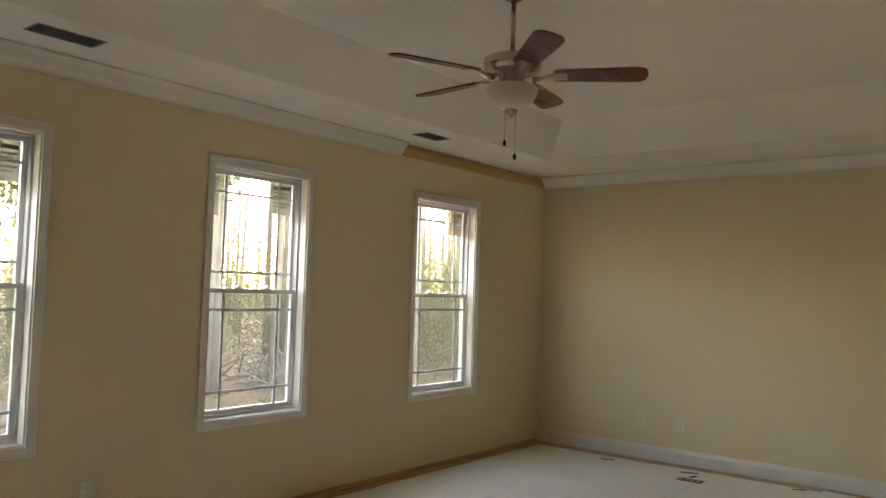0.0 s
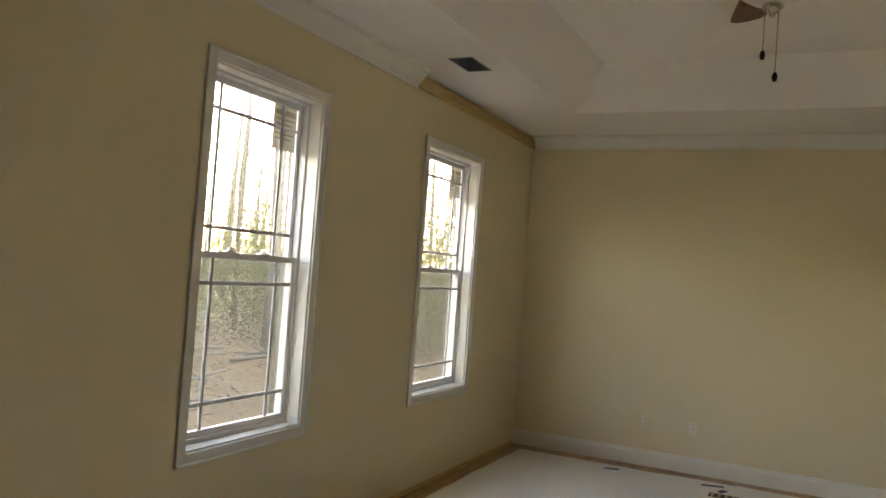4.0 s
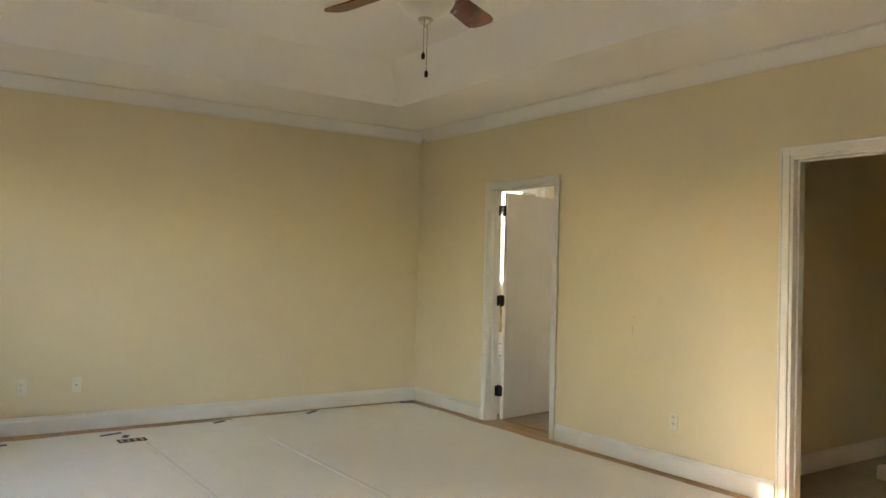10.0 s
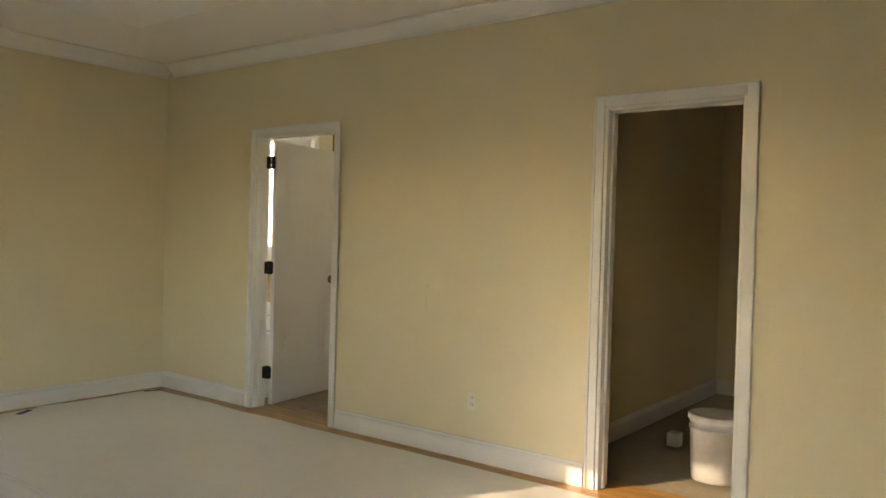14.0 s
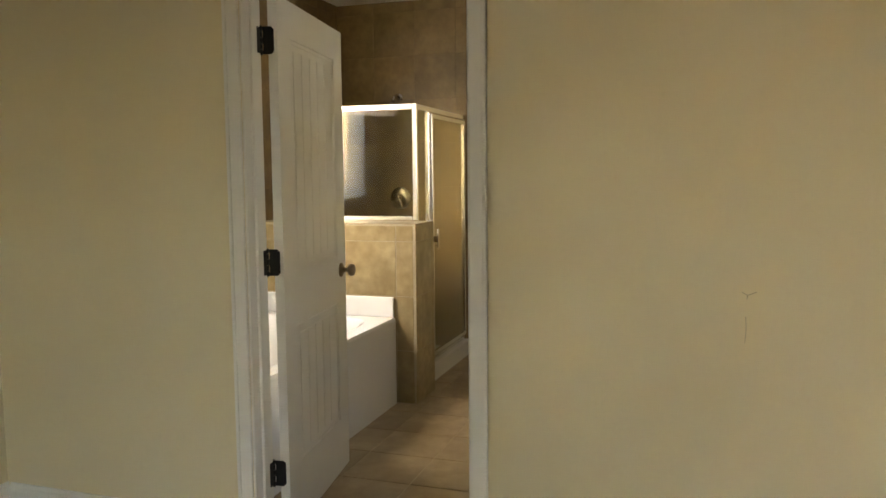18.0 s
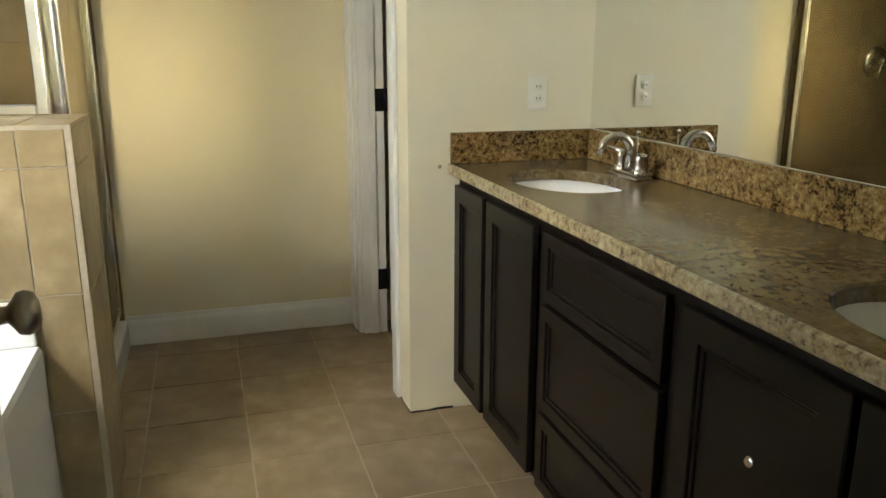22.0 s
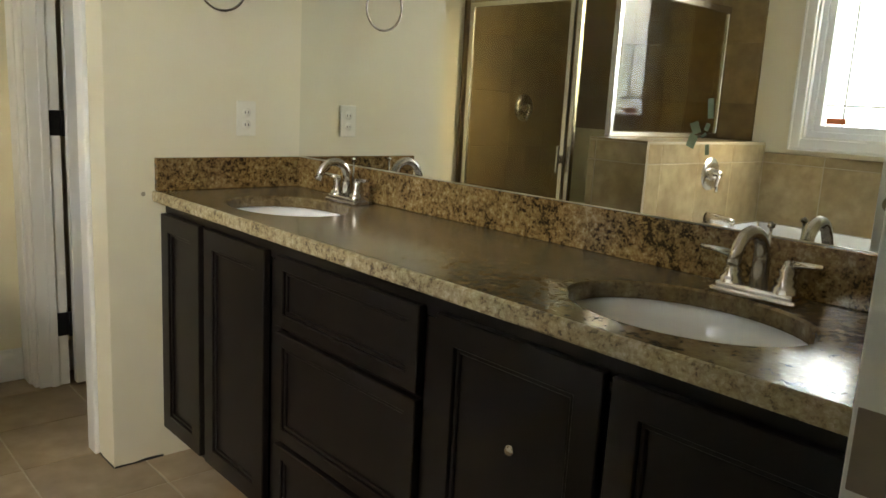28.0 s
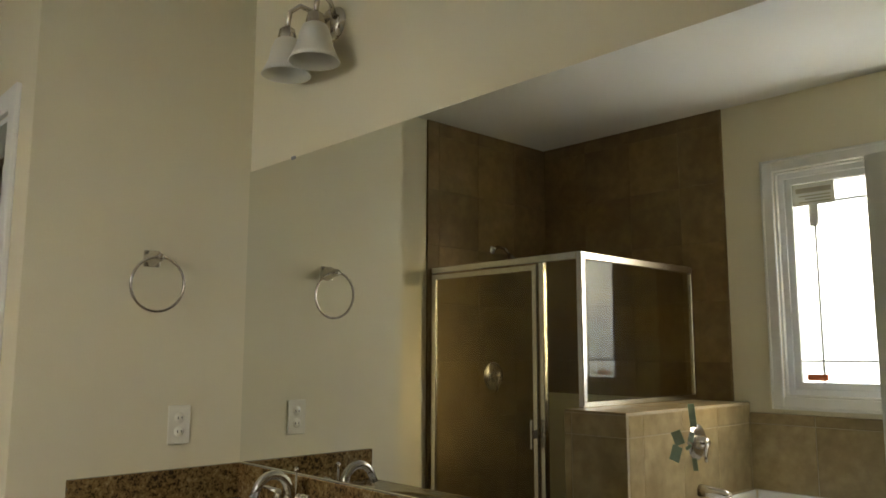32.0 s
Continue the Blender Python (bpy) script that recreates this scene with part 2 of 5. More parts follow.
BUCKET = mat("white_bucket_plastic", (0.62, 0.62, 0.58), 0.4, grain=0.25, grain_scale=14, blotch=0.4, blotch_scale=7, tint=(0.35, 0.33, 0.28))
STICK = mat("sticker_paper", (0.66, 0.64, 0.56), 0.7, grain=0.1, grain_scale=30)
_n, _k = STICK.node_tree.nodes, STICK.node_tree.links
_t, _m = _n.new("ShaderNodeBsdfTranslucent"), _n.new("ShaderNodeMixShader")
_t.inputs["Color"].default_value = (0.42, 0.41, 0.36, 1)
_m.inputs[0].default_value = 0.6
_k.new(_n["Principled BSDF"].outputs[0], _m.inputs[1])
_k.new(_t.outputs[0], _m.inputs[2])
_k.new(_m.outputs[0], _n["Material Output"].inputs["Surface"])
INK = mat("faded_ink", (0.30, 0.27, 0.20), 0.7)
RED = mat("red_label", (0.75, 0.16, 0.05), 0.5)
GREENT = mat("green_film", (0.20, 0.27, 0.17), 0.5, grain=0.5, grain_scale=60)
PANE = glass("clear_pane", (0.96, 0.97, 0.96))
OBSC = glass("obscured_pane", (0.75, 0.75, 0.72), 0.35, body=(0.95, 0.95, 0.92), density=0.75)
SHOWER_GLASS = glass("shower_glass", (0.90, 0.88, 0.78), 0.0, gloss=0.034)
SCREEN = glass("insect_screen", (0.74, 0.75, 0.74), 0.5, gloss=0.0, body=(0.3, 0.3, 0.3), density=0.04)
mirror = mat("mirror_silver", (0.86, 0.88, 0.85), 0.0, 1.0)

# ---- building helpers ----
ORG = {}


def box(bm, x0, x1, y0, y1, z0, z1, bevel=0.0, seg=1):
    """A box between two corners, with its edges eased."""
    made = bmesh.ops.create_cube(bm, size=1.0)["verts"]
    for v in made:
        v.co = Vector(((x0 + x1) / 2 + v.co.x * abs(x1 - x0), (y0 + y1) / 2 + v.co.y * abs(y1 - y0), (z0 + z1) / 2 + v.co.z * abs(z1 - z0)))
    if bevel:
        edges = list({e for v in made for e in v.link_edges})
        bmesh.ops.bevel(bm, geom=edges, offset=bevel, segments=seg, affect="EDGES", profile=0.5)
    return bm


def B():
    return bmesh.new()


def boxed(*a, **k):
    return box(B(), *a, **k)


def lathe(bm, profile, at=(0, 0, 0), steps=24, turn=None):
    """A surface of revolution about z from (radius, height) pairs, turned and moved."""
    m = Matrix.Translation(at) @ (turn or Matrix())
    rings = []
    for r, h in profile:
        if r < 1e-5:
            rings.append([bm.verts.new(m @ Vector((0, 0, h)))])
        else:
            rings.append([bm.verts.new(m @ Vector((r * math.cos(2 * math.pi * i / steps), r * math.sin(2 * math.pi * i / steps), h))) for i in range(steps)])
    for a, b in zip(rings, rings[1:]):
        for i in range(steps):
            j = (i + 1) % steps
            q = [a[i % len(a)], a[j % len(a)], b[j % len(b)], b[i % len(b)]]
            q = [v for n, v in enumerate(q) if v not in q[:n]]
            if len(q) > 2:
                f = bm.faces.new(q)
                f.smooth = True
    return bm


def tube(bm, points, radius, steps=10, cap=True):
    """A round bar along a line of points; radius may be one number or one per point."""
    pts = [Vector(p) for p in points]
    rad = radius if isinstance(radius, (list, tuple)) else [radius] * len(pts)
    rings, side = [], None
    for i, p in enumerate(pts):
        d = (pts[min(i + 1, len(pts) - 1)] - pts[max(i - 1, 0)]).normalized()
        if side is None:
            side = d.orthogonal().normalized()
        side = (side - d * side.dot(d)).normalized()
        up = d.cross(side)
        rings.append([bm.verts.new(p + (side * math.cos(2 * math.pi * j / steps) + up * math.sin(2 * math.pi * j / steps)) * rad[i]) for j in range(steps)])
    for a, b in zip(rings, rings[1:]):
        for j in range(steps):
            f = bm.faces.new((a[j], a[(j + 1) % steps], b[(j + 1) % steps], b[j]))
            f.smooth = True
    if cap:
        bm.faces.new(rings[0][::-1])
        bm.faces.new(rings[-1])
    return bm


def extrude_path(bm, profile, a, b, out, up=(0, 0, 1)):
    """A moulding: profile points (away from the wall, up) carried from a to b."""
    a, b, o, u = Vector(a), Vector(b), Vector(out), Vector(up)
    r0 = [bm.verts.new(a + o * p + u * q) for p, q in profile]
    r1 = [bm.verts.new(b + o * p + u * q) for p, q in profile]
    n = len(profile)
    for i in range(n):
        bm.faces.new((r0[i], r0[(i + 1) % n], r1[(i + 1) % n], r1[i]))
    bm.faces.new(r0[::-1])
    bm.faces.new(r1)
    return bm


def mesh_of(bm, name, material, origin):
    bmesh.ops.recalc_face_normals(bm, faces=bm.faces)
    bm.transform(Matrix.Translation(-Vector(origin)))
    me = bpy.data.meshes.new(name)
    bm.to_mesh(me)
    bm.free()
    me.materials.append(material)
    return me


def part(name, bm, material, parent, label=""):
    """Links a bmesh, given in world metres, as one mesh under a thing or a part."""
    o = ORG[parent]
    ob = new(name, mesh_of(bm, name, material, o))
    ob.parent = parent
    ORG[ob] = o
    if label:
        tagged(ob, label)
    return ob


def thing(name, at, label, category, group="", kind=""):
    ob = new(name)
    ob.empty_display_size = 0.1
    ob.location = at
    ORG[ob] = Vector(at)
    return tagged(ob, label, category, group, kind)


def solo(name, bm, material, label, category, kind="", group="", at=(0, 0, 0)):
    """A top-level thing that is one mesh."""
    ob = new(name, mesh_of(bm, name, material, at))
    ob.location = at
    ORG[ob] = Vector(at)
    return tagged(ob, label, category, group, kind)


def struct(name, bm, material, label, category):
    return solo(name, bm, material, label, category, kind="structure")


def wall(bm, axis, p0, p1, u0, u1, z0, z1, holes=()):
    """A wall between the planes p0 and p1 of an axis, from u0 to u1 and z0 to z1, with holes (u0, u1, z0, z1) right through it."""
    us = sorted({u0, u1, *[h[0] for h in holes], *[h[1] for h in holes]})
    zs = sorted({z0, z1, *[h[2] for h in holes], *[h[3] for h in holes]})
    us, zs = [u for u in us if u0 <= u <= u1], [z for z in zs if z0 <= z <= z1]

    def full(i, j):
        if not (0 <= i < len(us) - 1 and 0 <= j < len(zs) - 1):
            return False
        u, z = (us[i] + us[i + 1]) / 2, (zs[j] + zs[j + 1]) / 2
        return not any(h[0] < u < h[1] and h[2] < z < h[3] for h in holes)

    cache = {}

    def v(p, u, z):
        key = (round(p, 5), round(u, 5), round(z, 5))
        if key not in cache:
            cache[key] = bm.verts.new((p, u, z) if axis == "x" else (u, p, z))
        return cache[key]

    for i in range(len(us) - 1):
        for j in range(len(zs) - 1):
            if not full(i, j):
                continue
            a, b, c, d = us[i], us[i + 1], zs[j], zs[j + 1]
            for p in (p0, p1):
                bm.faces.new((v(p, a, c), v(p, b, c), v(p, b, d), v(p, a, d)))
            for di, dj, e in ((-1, 0, ((a, c), (a, d))), (1, 0, ((b, c), (b, d))), (0, -1, ((a, c), (b, c))), (0, 1, ((a, d), (b, d)))):
                if not full(i + di, j + dj):
                    (s, t), (q, r) = e
                    bm.faces.new((v(p0, s, t), v(p0, q, r), v(p1, q, r), v(p1, s, t)))
    return bm

# ---- the plan, in metres ----
XD = 4.62          # face of the bedroom's door wall
XB = 4.74          # its bathroom face
YB = -7.75         # back wall of the bedroom
HC = 2.69          # ceiling over the edge of the bedroom, and bathroom ceiling
HT = 2.98          # raised middle of the tray
D1 = (-1.985, -1.165)   # bathroom doorway
DC = (-4.712, -3.985)   # closet doorway
DH = 2.04
WIN = [(-5.875, -5.060), (-3.990, -3.205), (-2.005, -1.172)]   # bedroom window openings
WZ = (0.628, 2.270)
YW = 0.05          # window wall of the bathroom
XE = 7.885         # end wall of the bathroom
YM = -2.705        # mirror wall
XV = 6.887         # end wall of the vanity
YS = -2.04         # front of the wall round the toilet room
BW = (5.10, 6.34, 1.12, 2.283)   # bathroom window opening

# ---- bedroom shell ----
struct("wall_west", wall(B(), "x", -0.16, 0.0, YB, 0.0, -0.1, HT + 0.1, [(a, b, *WZ) for a, b in WIN]), WALL, "cream painted wall with three tall windows", "wall")
struct("wall_north", wall(B(), "y", 0.0, 0.17, -0.16, XD, -0.1, HT + 0.1), WALL, "plain cream painted end wall", "wall")
struct("wall_east", wall(B(), "x", XD, XB - 0.006, -5.75, 0.0, -0.1, HT + 0.1, [(*D1, -0.1, DH), (*DC, -0.1, DH)]), WALL, "cream painted wall with bathroom and closet doorways", "wall")
struct("wall_east_bath_side", wall(B(), "x", XB - 0.006, XB, YM, YW, -0.1, HT, [(*D1, -0.1, DH)]), BATH, "pale cream bathroom face of the door wall", "wall")
struct("wall_south", wall(B(), "y", YB - 0.15, YB, -0.16, 6.4, -0.1, HT + 0.1), WALL, "plain cream back wall of the bedroom", "wall")
struct("wall_entry_side", wall(B(), "y", -5.75, -5.63, XB, 6.4, -0.1, HT + 0.1), WALL, "plain cream wall of the entry passage", "wall")
struct("wall_entry_end", wall(B(), "x", 6.4, 6.52, YB - 0.15, -5.63, -0.1, HT + 0.1), WALL, "plain cream end wall of the entry passage", "wall")

# ceiling: a level border, sloped sides and a raised middle
TX, TY, TD = (0.64, 3.78), (-6.80, -0.94), 0.26


VENTS = [(0.33, 0.47, -5.31, -4.99), (0.33, 0.47, -2.46, -2.19)]


def ceiling_mesh():
    bm = B()
    def ring(x0, x1, y0, y1, z):
        return [bm.verts.new(p) for p in ((x0, y0, z), (x1, y0, z), (x1, y1, z), (x0, y1, z))]
    a = ring(-0.16, XB - 0.01, YB - 0.15, 0.15, HC)
    b = ring(*TX, *TY, HC)
    c = ring(TX[0] + TD, TX[1] - TD, TY[0] + TD, TY[1] - TD, HT)
    d = ring(-0.16, XB - 0.01, YB - 0.15, 0.15, HT + 0.12)
    for p, q in ((a, b), (b, c), (a, d)):
        for i in range(4):
            j = (i + 1) % 4
            if p is not a or q is not b or i != 3:
                bm.faces.new((p[i], p[j], q[j], q[i]))
    # the border over the windows, with two duct openings
    xs = [-0.16, VENTS[0][0], VENTS[0][1], TX[0]]
    ys = [TY[0], VENTS[0][2], VENTS[0][3], VENTS[1][2], VENTS[1][3], TY[1]]
    g = [[b[0] if (i, j) == (3, 0) else b[3] if (i, j) == (3, 5) else bm.verts.new((xs[i], ys[j], HC)) for j in range(6)] for i in range(4)]
    for i in range(3):
        for j in range(5):
            if i != 1 or j not in (1, 3):
                bm.faces.new((g[i][j], g[i + 1][j], g[i + 1][j + 1], g[i][j + 1]))
    bm.faces.new((a[0], b[0], g[2][0], g[1][0], g[0][0]))
    bm.faces.new((a[3], g[0][5], g[1][5], g[2][5], b[3]))
    bm.faces.new(c)
    bm.faces.new(d)
    return bm


struct("ceiling", ceiling_mesh(), CEIL, "white tray ceiling with sloped sides", "ceiling")
struct("ceiling_entry", boxed(XB - 0.01, 6.5, YB - 0.1, -5.64, HC, HC + 0.1), CEIL, "flat white ceiling of the entry passage", "ceiling")

CROWN = [(0, 0), (0, -0.105), (0.008, -0.105), (0.014, -0.088), (0.034, -0.066), (0.056, -0.034), (0.072, -0.016), (0.088, -0.012), (0.088, 0)]
BASE = [(0, 0.002), (0.016, 0.002), (0.016, 0.098), (0.013, 0.108), (0.008, 0.116), (0.006, 0.130), (0, 0.132)]
for nm, a, b, o in (("crown_north", (0.0, 0, HC), (XD, 0, HC), (0, -1, 0)), ("crown_east", (XD, -0.09, HC), (XD, -5.75, HC), (-1, 0, 0)),
                    ("crown_west", (0, YB, HC), (0, -2.23, HC), (1, 0, 0)), ("crown_south", (0.09, YB, HC), (XD, YB, HC), (0, 1, 0))):
    struct(nm, extrude_path(B(), CROWN, a, b, o), TRIM, "white painted crown moulding", "trim")
solo("crown_backing_board", box(B(), 0.001, 0.020, -2.226, -0.001, HC - 0.10, HC - 0.012, 0.003), RAW, "bare pine board where crown moulding is missing", "trim", "structure")
for nm, a, b, o in (("baseboard_north", (0, 0, 0), (XD, 0, 0), (0, -1, 0)), ("baseboard_east_a", (XD, -0.018, 0), (XD, D1[1] + 0.068, 0), (-1, 0, 0)),
                    ("baseboard_east_b", (XD, D1[0] - 0.068, 0), (XD, DC[1] + 0.068, 0), (-1, 0, 0)), ("baseboard_east_c", (XD, DC[0] - 0.068, 0), (XD, -5.75, 0), (-1, 0, 0))):
    struct(nm, extrude_path(B(), BASE, a, b, o), TRIM, "white painted baseboard", "baseboard")

struct("wall_foot_strip", boxed(0.0005, 0.004, YB + 0.01, -0.018, 0.0, 0.032, bevel=0.001), RAW, "bare wood strip at the foot of the unfinished wall", "trim")

# ---- floors ----
struct("floor", boxed(-0.16, 6.5, YB - 0.15, 0.15, -0.12, -0.018), SUBF, "subfloor under the oak boards", "floor")


def paper_sheet(x0, x1, y0, y1, lift, seed):
    """A sheet of floor paper with wavy edges and a low ripple, a few millimetres thick."""
    bm, nx, ny = B(), max(4, int((x1 - x0) / 0.12)), max(4, int((y1 - y0) / 0.12))
    grid = []
    for top in (1, 0):
        rows = []
        for j in range(ny + 1):
            row = []
            for i in range(nx + 1):
                x, y = x0 + (x1 - x0) * i / nx, y0 + (y1 - y0) * j / ny
                n1 = noise.noise((x * 1.7, y * 1.7, 2))
                edge = min(i, nx - i, j, ny - j)
                dx = (0.030 if i and x1 > 4 or not i and x0 < 1 else 0.002) * noise.noise((y * 2.1, seed, 3)) if i in (0, nx) else 0
                dy = (0.045 if j and y1 > -1 else 0.002) * noise.noise((x * 2.1, seed, 7)) if j in (0, ny) else 0
                z = 0.0016 + lift + 0.0022 * max(n1, 0) + (0.007 * max(0, noise.noise((x * 3, y * 3, seed + 5))) if j == ny and y1 > -1 else 0)
                row.append(bm.verts.new((x + dx, y + dy, z if top else 0.0005)))
            rows.append(row)
        grid.append(rows)
    for s, rows in enumerate(grid):
        for j in range(ny):
            for i in range(nx):
                q = (rows[j][i], rows[j][i + 1], rows[j + 1][i + 1], rows[j + 1][i])
                f = bm.faces.new(q if s == 0 else q[::-1])
                f.smooth = True
    t, u = grid
    loop = [(0, i) for i in range(nx)] + [(j, nx) for j in range(ny)] + [(ny, i) for i in range(nx, 0, -1)] + [(j, 0) for j in range(ny, 0, -1)]
    for (a, b), (c, d) in zip(loop, loop[1:] + loop[:1]):
        for e in bm.faces.new((t[a][b], t[c][d], u[c][d], u[a][b])).edges:
            e.smooth = False
    return bm


# rolls of paper laid side by side along the room, each lapping over the last
SHEETS = [(0.13, 1.020, -7.7, -0.17), (1.010, 1.868, -7.7, -0.16), (1.856, 2.720, -7.7, -0.15), (2.705, 3.570, -7.7, -0.09), (3.560, 4.505, -7.7, -0.07)]
for i, s in enumerate(SHEETS):
    solo("floor_paper", paper_sheet(*s, 0.0004 + 0.0007 * (i % 2), i * 3.7), PAPER, "white protective paper sheet laid over the oak floor", "floor paper", group="floor paper sheets")

# ---- windows ----
def casing(bm, axis, face, out, u0, u1, z0, z1, w=0.058, t=0.011, sill=True):
    """Flat boards round an opening on a wall's face, with a raised outer bead."""
    def bar(a, b, c, d, tt):
        lo, hi = sorted((face, face + out * tt))
        box(bm, lo, hi, a, b, c, d, 0.003) if axis == "x" else box(bm, a, b, lo, hi, c, d, 0.003)
    bar(u0 - w, u0, z0 if not sill else z0 - w, z1 + w, t)
    bar(u1, u1 + w, z0 if not sill else z0 - w, z1 + w, t)
    bar(u0, u1, z1, z1 + w, t)
    bar(u0 - w, u0 - w + 0.014, z0 if not sill else z0 - w, z1 + w + 0.001, t + 0.004)
    bar(u1 + w - 0.014, u1 + w, z0 if not sill else z0 - w, z1 + w + 0.001, t + 0.006)
    bar(u0 - w + 0.014, u1 + w - 0.014, z1 + w - 0.014, z1 + w, t + 0.006)
    if sill:
        bar(u0, u1, z0 - w, z0, t)
        bar(u0 - w + 0.014, u1 + w - 0.014, z0 - w, z0 - w + 0.014, t + 0.006)
    return bm


def frame_of(bm, axis, p0, p1, u0, u1, z0, z1, w, top=None, bottom=None):
    """A rectangular frame in one piece, its arrises eased."""
    wall(bm, axis, p0, p1, u0, u1, z0, z1, [(u0 + w, u1 - w, z0 + (bottom or w), z1 - (top or w))])
    bmesh.ops.recalc_face_normals(bm, faces=bm.faces)
    bmesh.ops.bevel(bm, geom=[e for e in bm.edges if e.calc_face_angle(0) > 0.5], offset=0.0022, segments=1, affect="EDGES")
    return bm


def bedroom_window(k, u0, u1, sticker):
    z0, z1 = WZ
    w = thing("window_%d" % k, (0, (u0 + u1) / 2, z0), "tall white double-hung window with prairie grilles", "window", kind="structure")
    part("casing", casing(B(), "x", 0.0, 1, u0, u1, z0, z1, 0.056), TRIM, w, "white painted flat casing")
    part("jamb", frame_of(B(), "x", -0.070, -0.001, u0, u1, z0, z1, 0.008), TRIM, w)
    part("window_frame", frame_of(B(), "x", -0.140, -0.071, u0, u1, z0, z1, 0.022, bottom=0.030), VINYL, w, "white vinyl frame")
    a, b, mid = u0 + 0.022, u1 - 0.022, (z0 + z1) / 2 + 0.006
    for nm, x, c, d in (("upper_sash", -0.122, mid - 0.016, z1 - 0.022), ("lower_sash", -0.092, z0 + 0.030, mid + 0.016)):
        s = part(nm, frame_of(B(), "x", x - 0.013, x + 0.013, a, b, c, d, 0.028), VINYL, w)
        part("pane", boxed(x - 0.002, x + 0.002, a + 0.026, b - 0.026, c + 0.026, d - 0.026), PANE, s).visible_shadow = False
        gl, gr, gb, gt = a + 0.028, b - 0.028, c + 0.028, d - 0.028
        for y in (gl + 0.118, gr - 0.118):
            part("grille_bar", boxed(x + 0.003, x + 0.012, y - 0.009, y + 0.009, gb, gt, bevel=0.002), GREYV, s)
        for z in (gb + 0.112, gt - 0.112):
            part("grille_bar", boxed(x + 0.003, x + 0.0115, gl, gr, z - 0.009, z + 0.009, bevel=0.002), GREYV, s)
    part("insect_screen", boxed(-0.137, -0.136, a, b, z0 + 0.03, mid), SCREEN, w, "fine grey mesh over the lower half").visible_shadow = False
    for y in (u0 + (u1 - u0) * 0.36, u0 + (u1 - u0) * 0.66):
        part("sash_lock", lathe(box(B(), -0.108, -0.075, y - 0.035, y + 0.035, mid + 0.016, mid + 0.025, 0.003), [(0, 0.043), (0.012, 0.040), (0.014, 0.025), (0, 0.025)], (-0.091, y, mid), 10), VINYL, w)
    for y, wd, h in sticker:
        zt = z1 - 0.052
        s = part("sticker", boxed(-0.1195, -0.1185, y, y + wd, zt - h, zt), STICK, w, "paper label stuck to the glass")
        part("print", boxed(-0.1184, -0.1180, y + 0.012, y + wd - 0.012, zt - 0.045, zt - 0.020), INK, s)
        for i in range(5):
            part("print", boxed(-0.1184, -0.1180, y + 0.015, y + wd - 0.015 - 0.02 * (i % 3), zt - 0.071 - i * 0.024, zt - 0.063 - i * 0.024), INK, s)
    return w


bedroom_window(1, *WIN[0], [(WIN[0][1] - 0.235, 0.18, 0.22), (WIN[0][0] + 0.052, 0.07, 0.27)])
bedroom_window(2, *WIN[1], [(WIN[1][1] - 0.235, 0.18, 0.22), (WIN[1][0] + 0.052, 0.07, 0.27)])
bedroom_window(3, *WIN[2], [(WIN[2][1] - 0.235, 0.18, 0.22)])

# ---- doorways ----
def door_trim(k, u0, u1, bath_side, s=0.018):
    d = thing("door_%d" % k, (XD, (u0 + u1) / 2, 0), "white painted doorway lining and casing", "doorway", kind="structure")
    part("casing", casing(B(), "x", XD, -1, u0, u1, 0.0, DH, 0.058, 0.014, sill=False), TRIM, d)
    bm = B()
    box(bm, XD - 0.001, XB + 0.001, u0 - 0.001, u0 + s, 0, DH, 0.002)
    box(bm, XD - 0.001, XB + 0.001, u1 - s, u1 + 0.001, 0, DH, 0.002)
    box(bm, XD - 0.001, XB + 0.001, u0 + s, u1 - s, DH - s, DH + 0.001, 0.002)
    part("jamb", bm, TRIM, d)
    bm = B()
    for a, b in ((u0 + s, u0 + s + 0.011), (u1 - s - 0.011, u1 - s)):
        box(bm, XD + 0.045, XB - 0.040, a, b, 0, DH - s, 0.002)
    box(bm, XD + 0.045, XB - 0.040, u0 + s + 0.011, u1 - s - 0.011, DH - s - 0.011, DH - s, 0.002)
    part("stop", bm, TRIM, d)
    if bath_side:
        part("casing", casing(B(), "x", XB, 1, u0 - 0.03, u1, 0.0, DH, 0.066, 0.009, sill=False), TRIM, d)
    return d


d1 = door_trim(1, *D1, True, 0.008)
part("strike_plate", boxed(XB - 0.055, XB - 0.004, D1[0] + 0.0075, D1[0] + 0.0095, 0.89, 0.97, bevel=0.0008), BRONZE, d1)
d2 = door_trim(2, *DC, False)


def hinge(parent, x, y, z):
    """A black butt hinge with rounded leaves, on a jamb face that looks along y."""
    bm = B()
    box(bm, x - 0.040, x + 0.004, y - 0.0015, y + 0.0015, z - 0.048, z + 0.048, 0.001)
    tube(bm, [(x + 0.010, y, z - 0.050), (x + 0.010, y, z + 0.050)], 0.0075, 8)
    return part("hinge", bm, BLACK, parent, "black metal butt hinge")


for z in (0.255, 1.055, 1.855):
    hinge(d2, XB - 0.008, DC[0] + 0.0185, z)


def hinge_plate(w, h, c=0.010):
    """A thin plate in the plane of y and z, from y = 0 to w, its far corners cut off."""
    bm = B()
    pts = [(0, -h / 2), (w - c, -h / 2), (w, -h / 2 + c), (w, h / 2 - c), (w - c, h / 2), (0, h / 2)]
    lo, hi = [bm.verts.new((-0.001, *p)) for p in pts], [bm.verts.new((0.0015, *p)) for p in pts]
    bm.faces.new(lo[::-1])
    bm.faces.new(hi)
    for i in range(6):
        bm.faces.new((lo[i], lo[(i + 1) % 6], hi[(i + 1) % 6], hi[i]))
    return bm


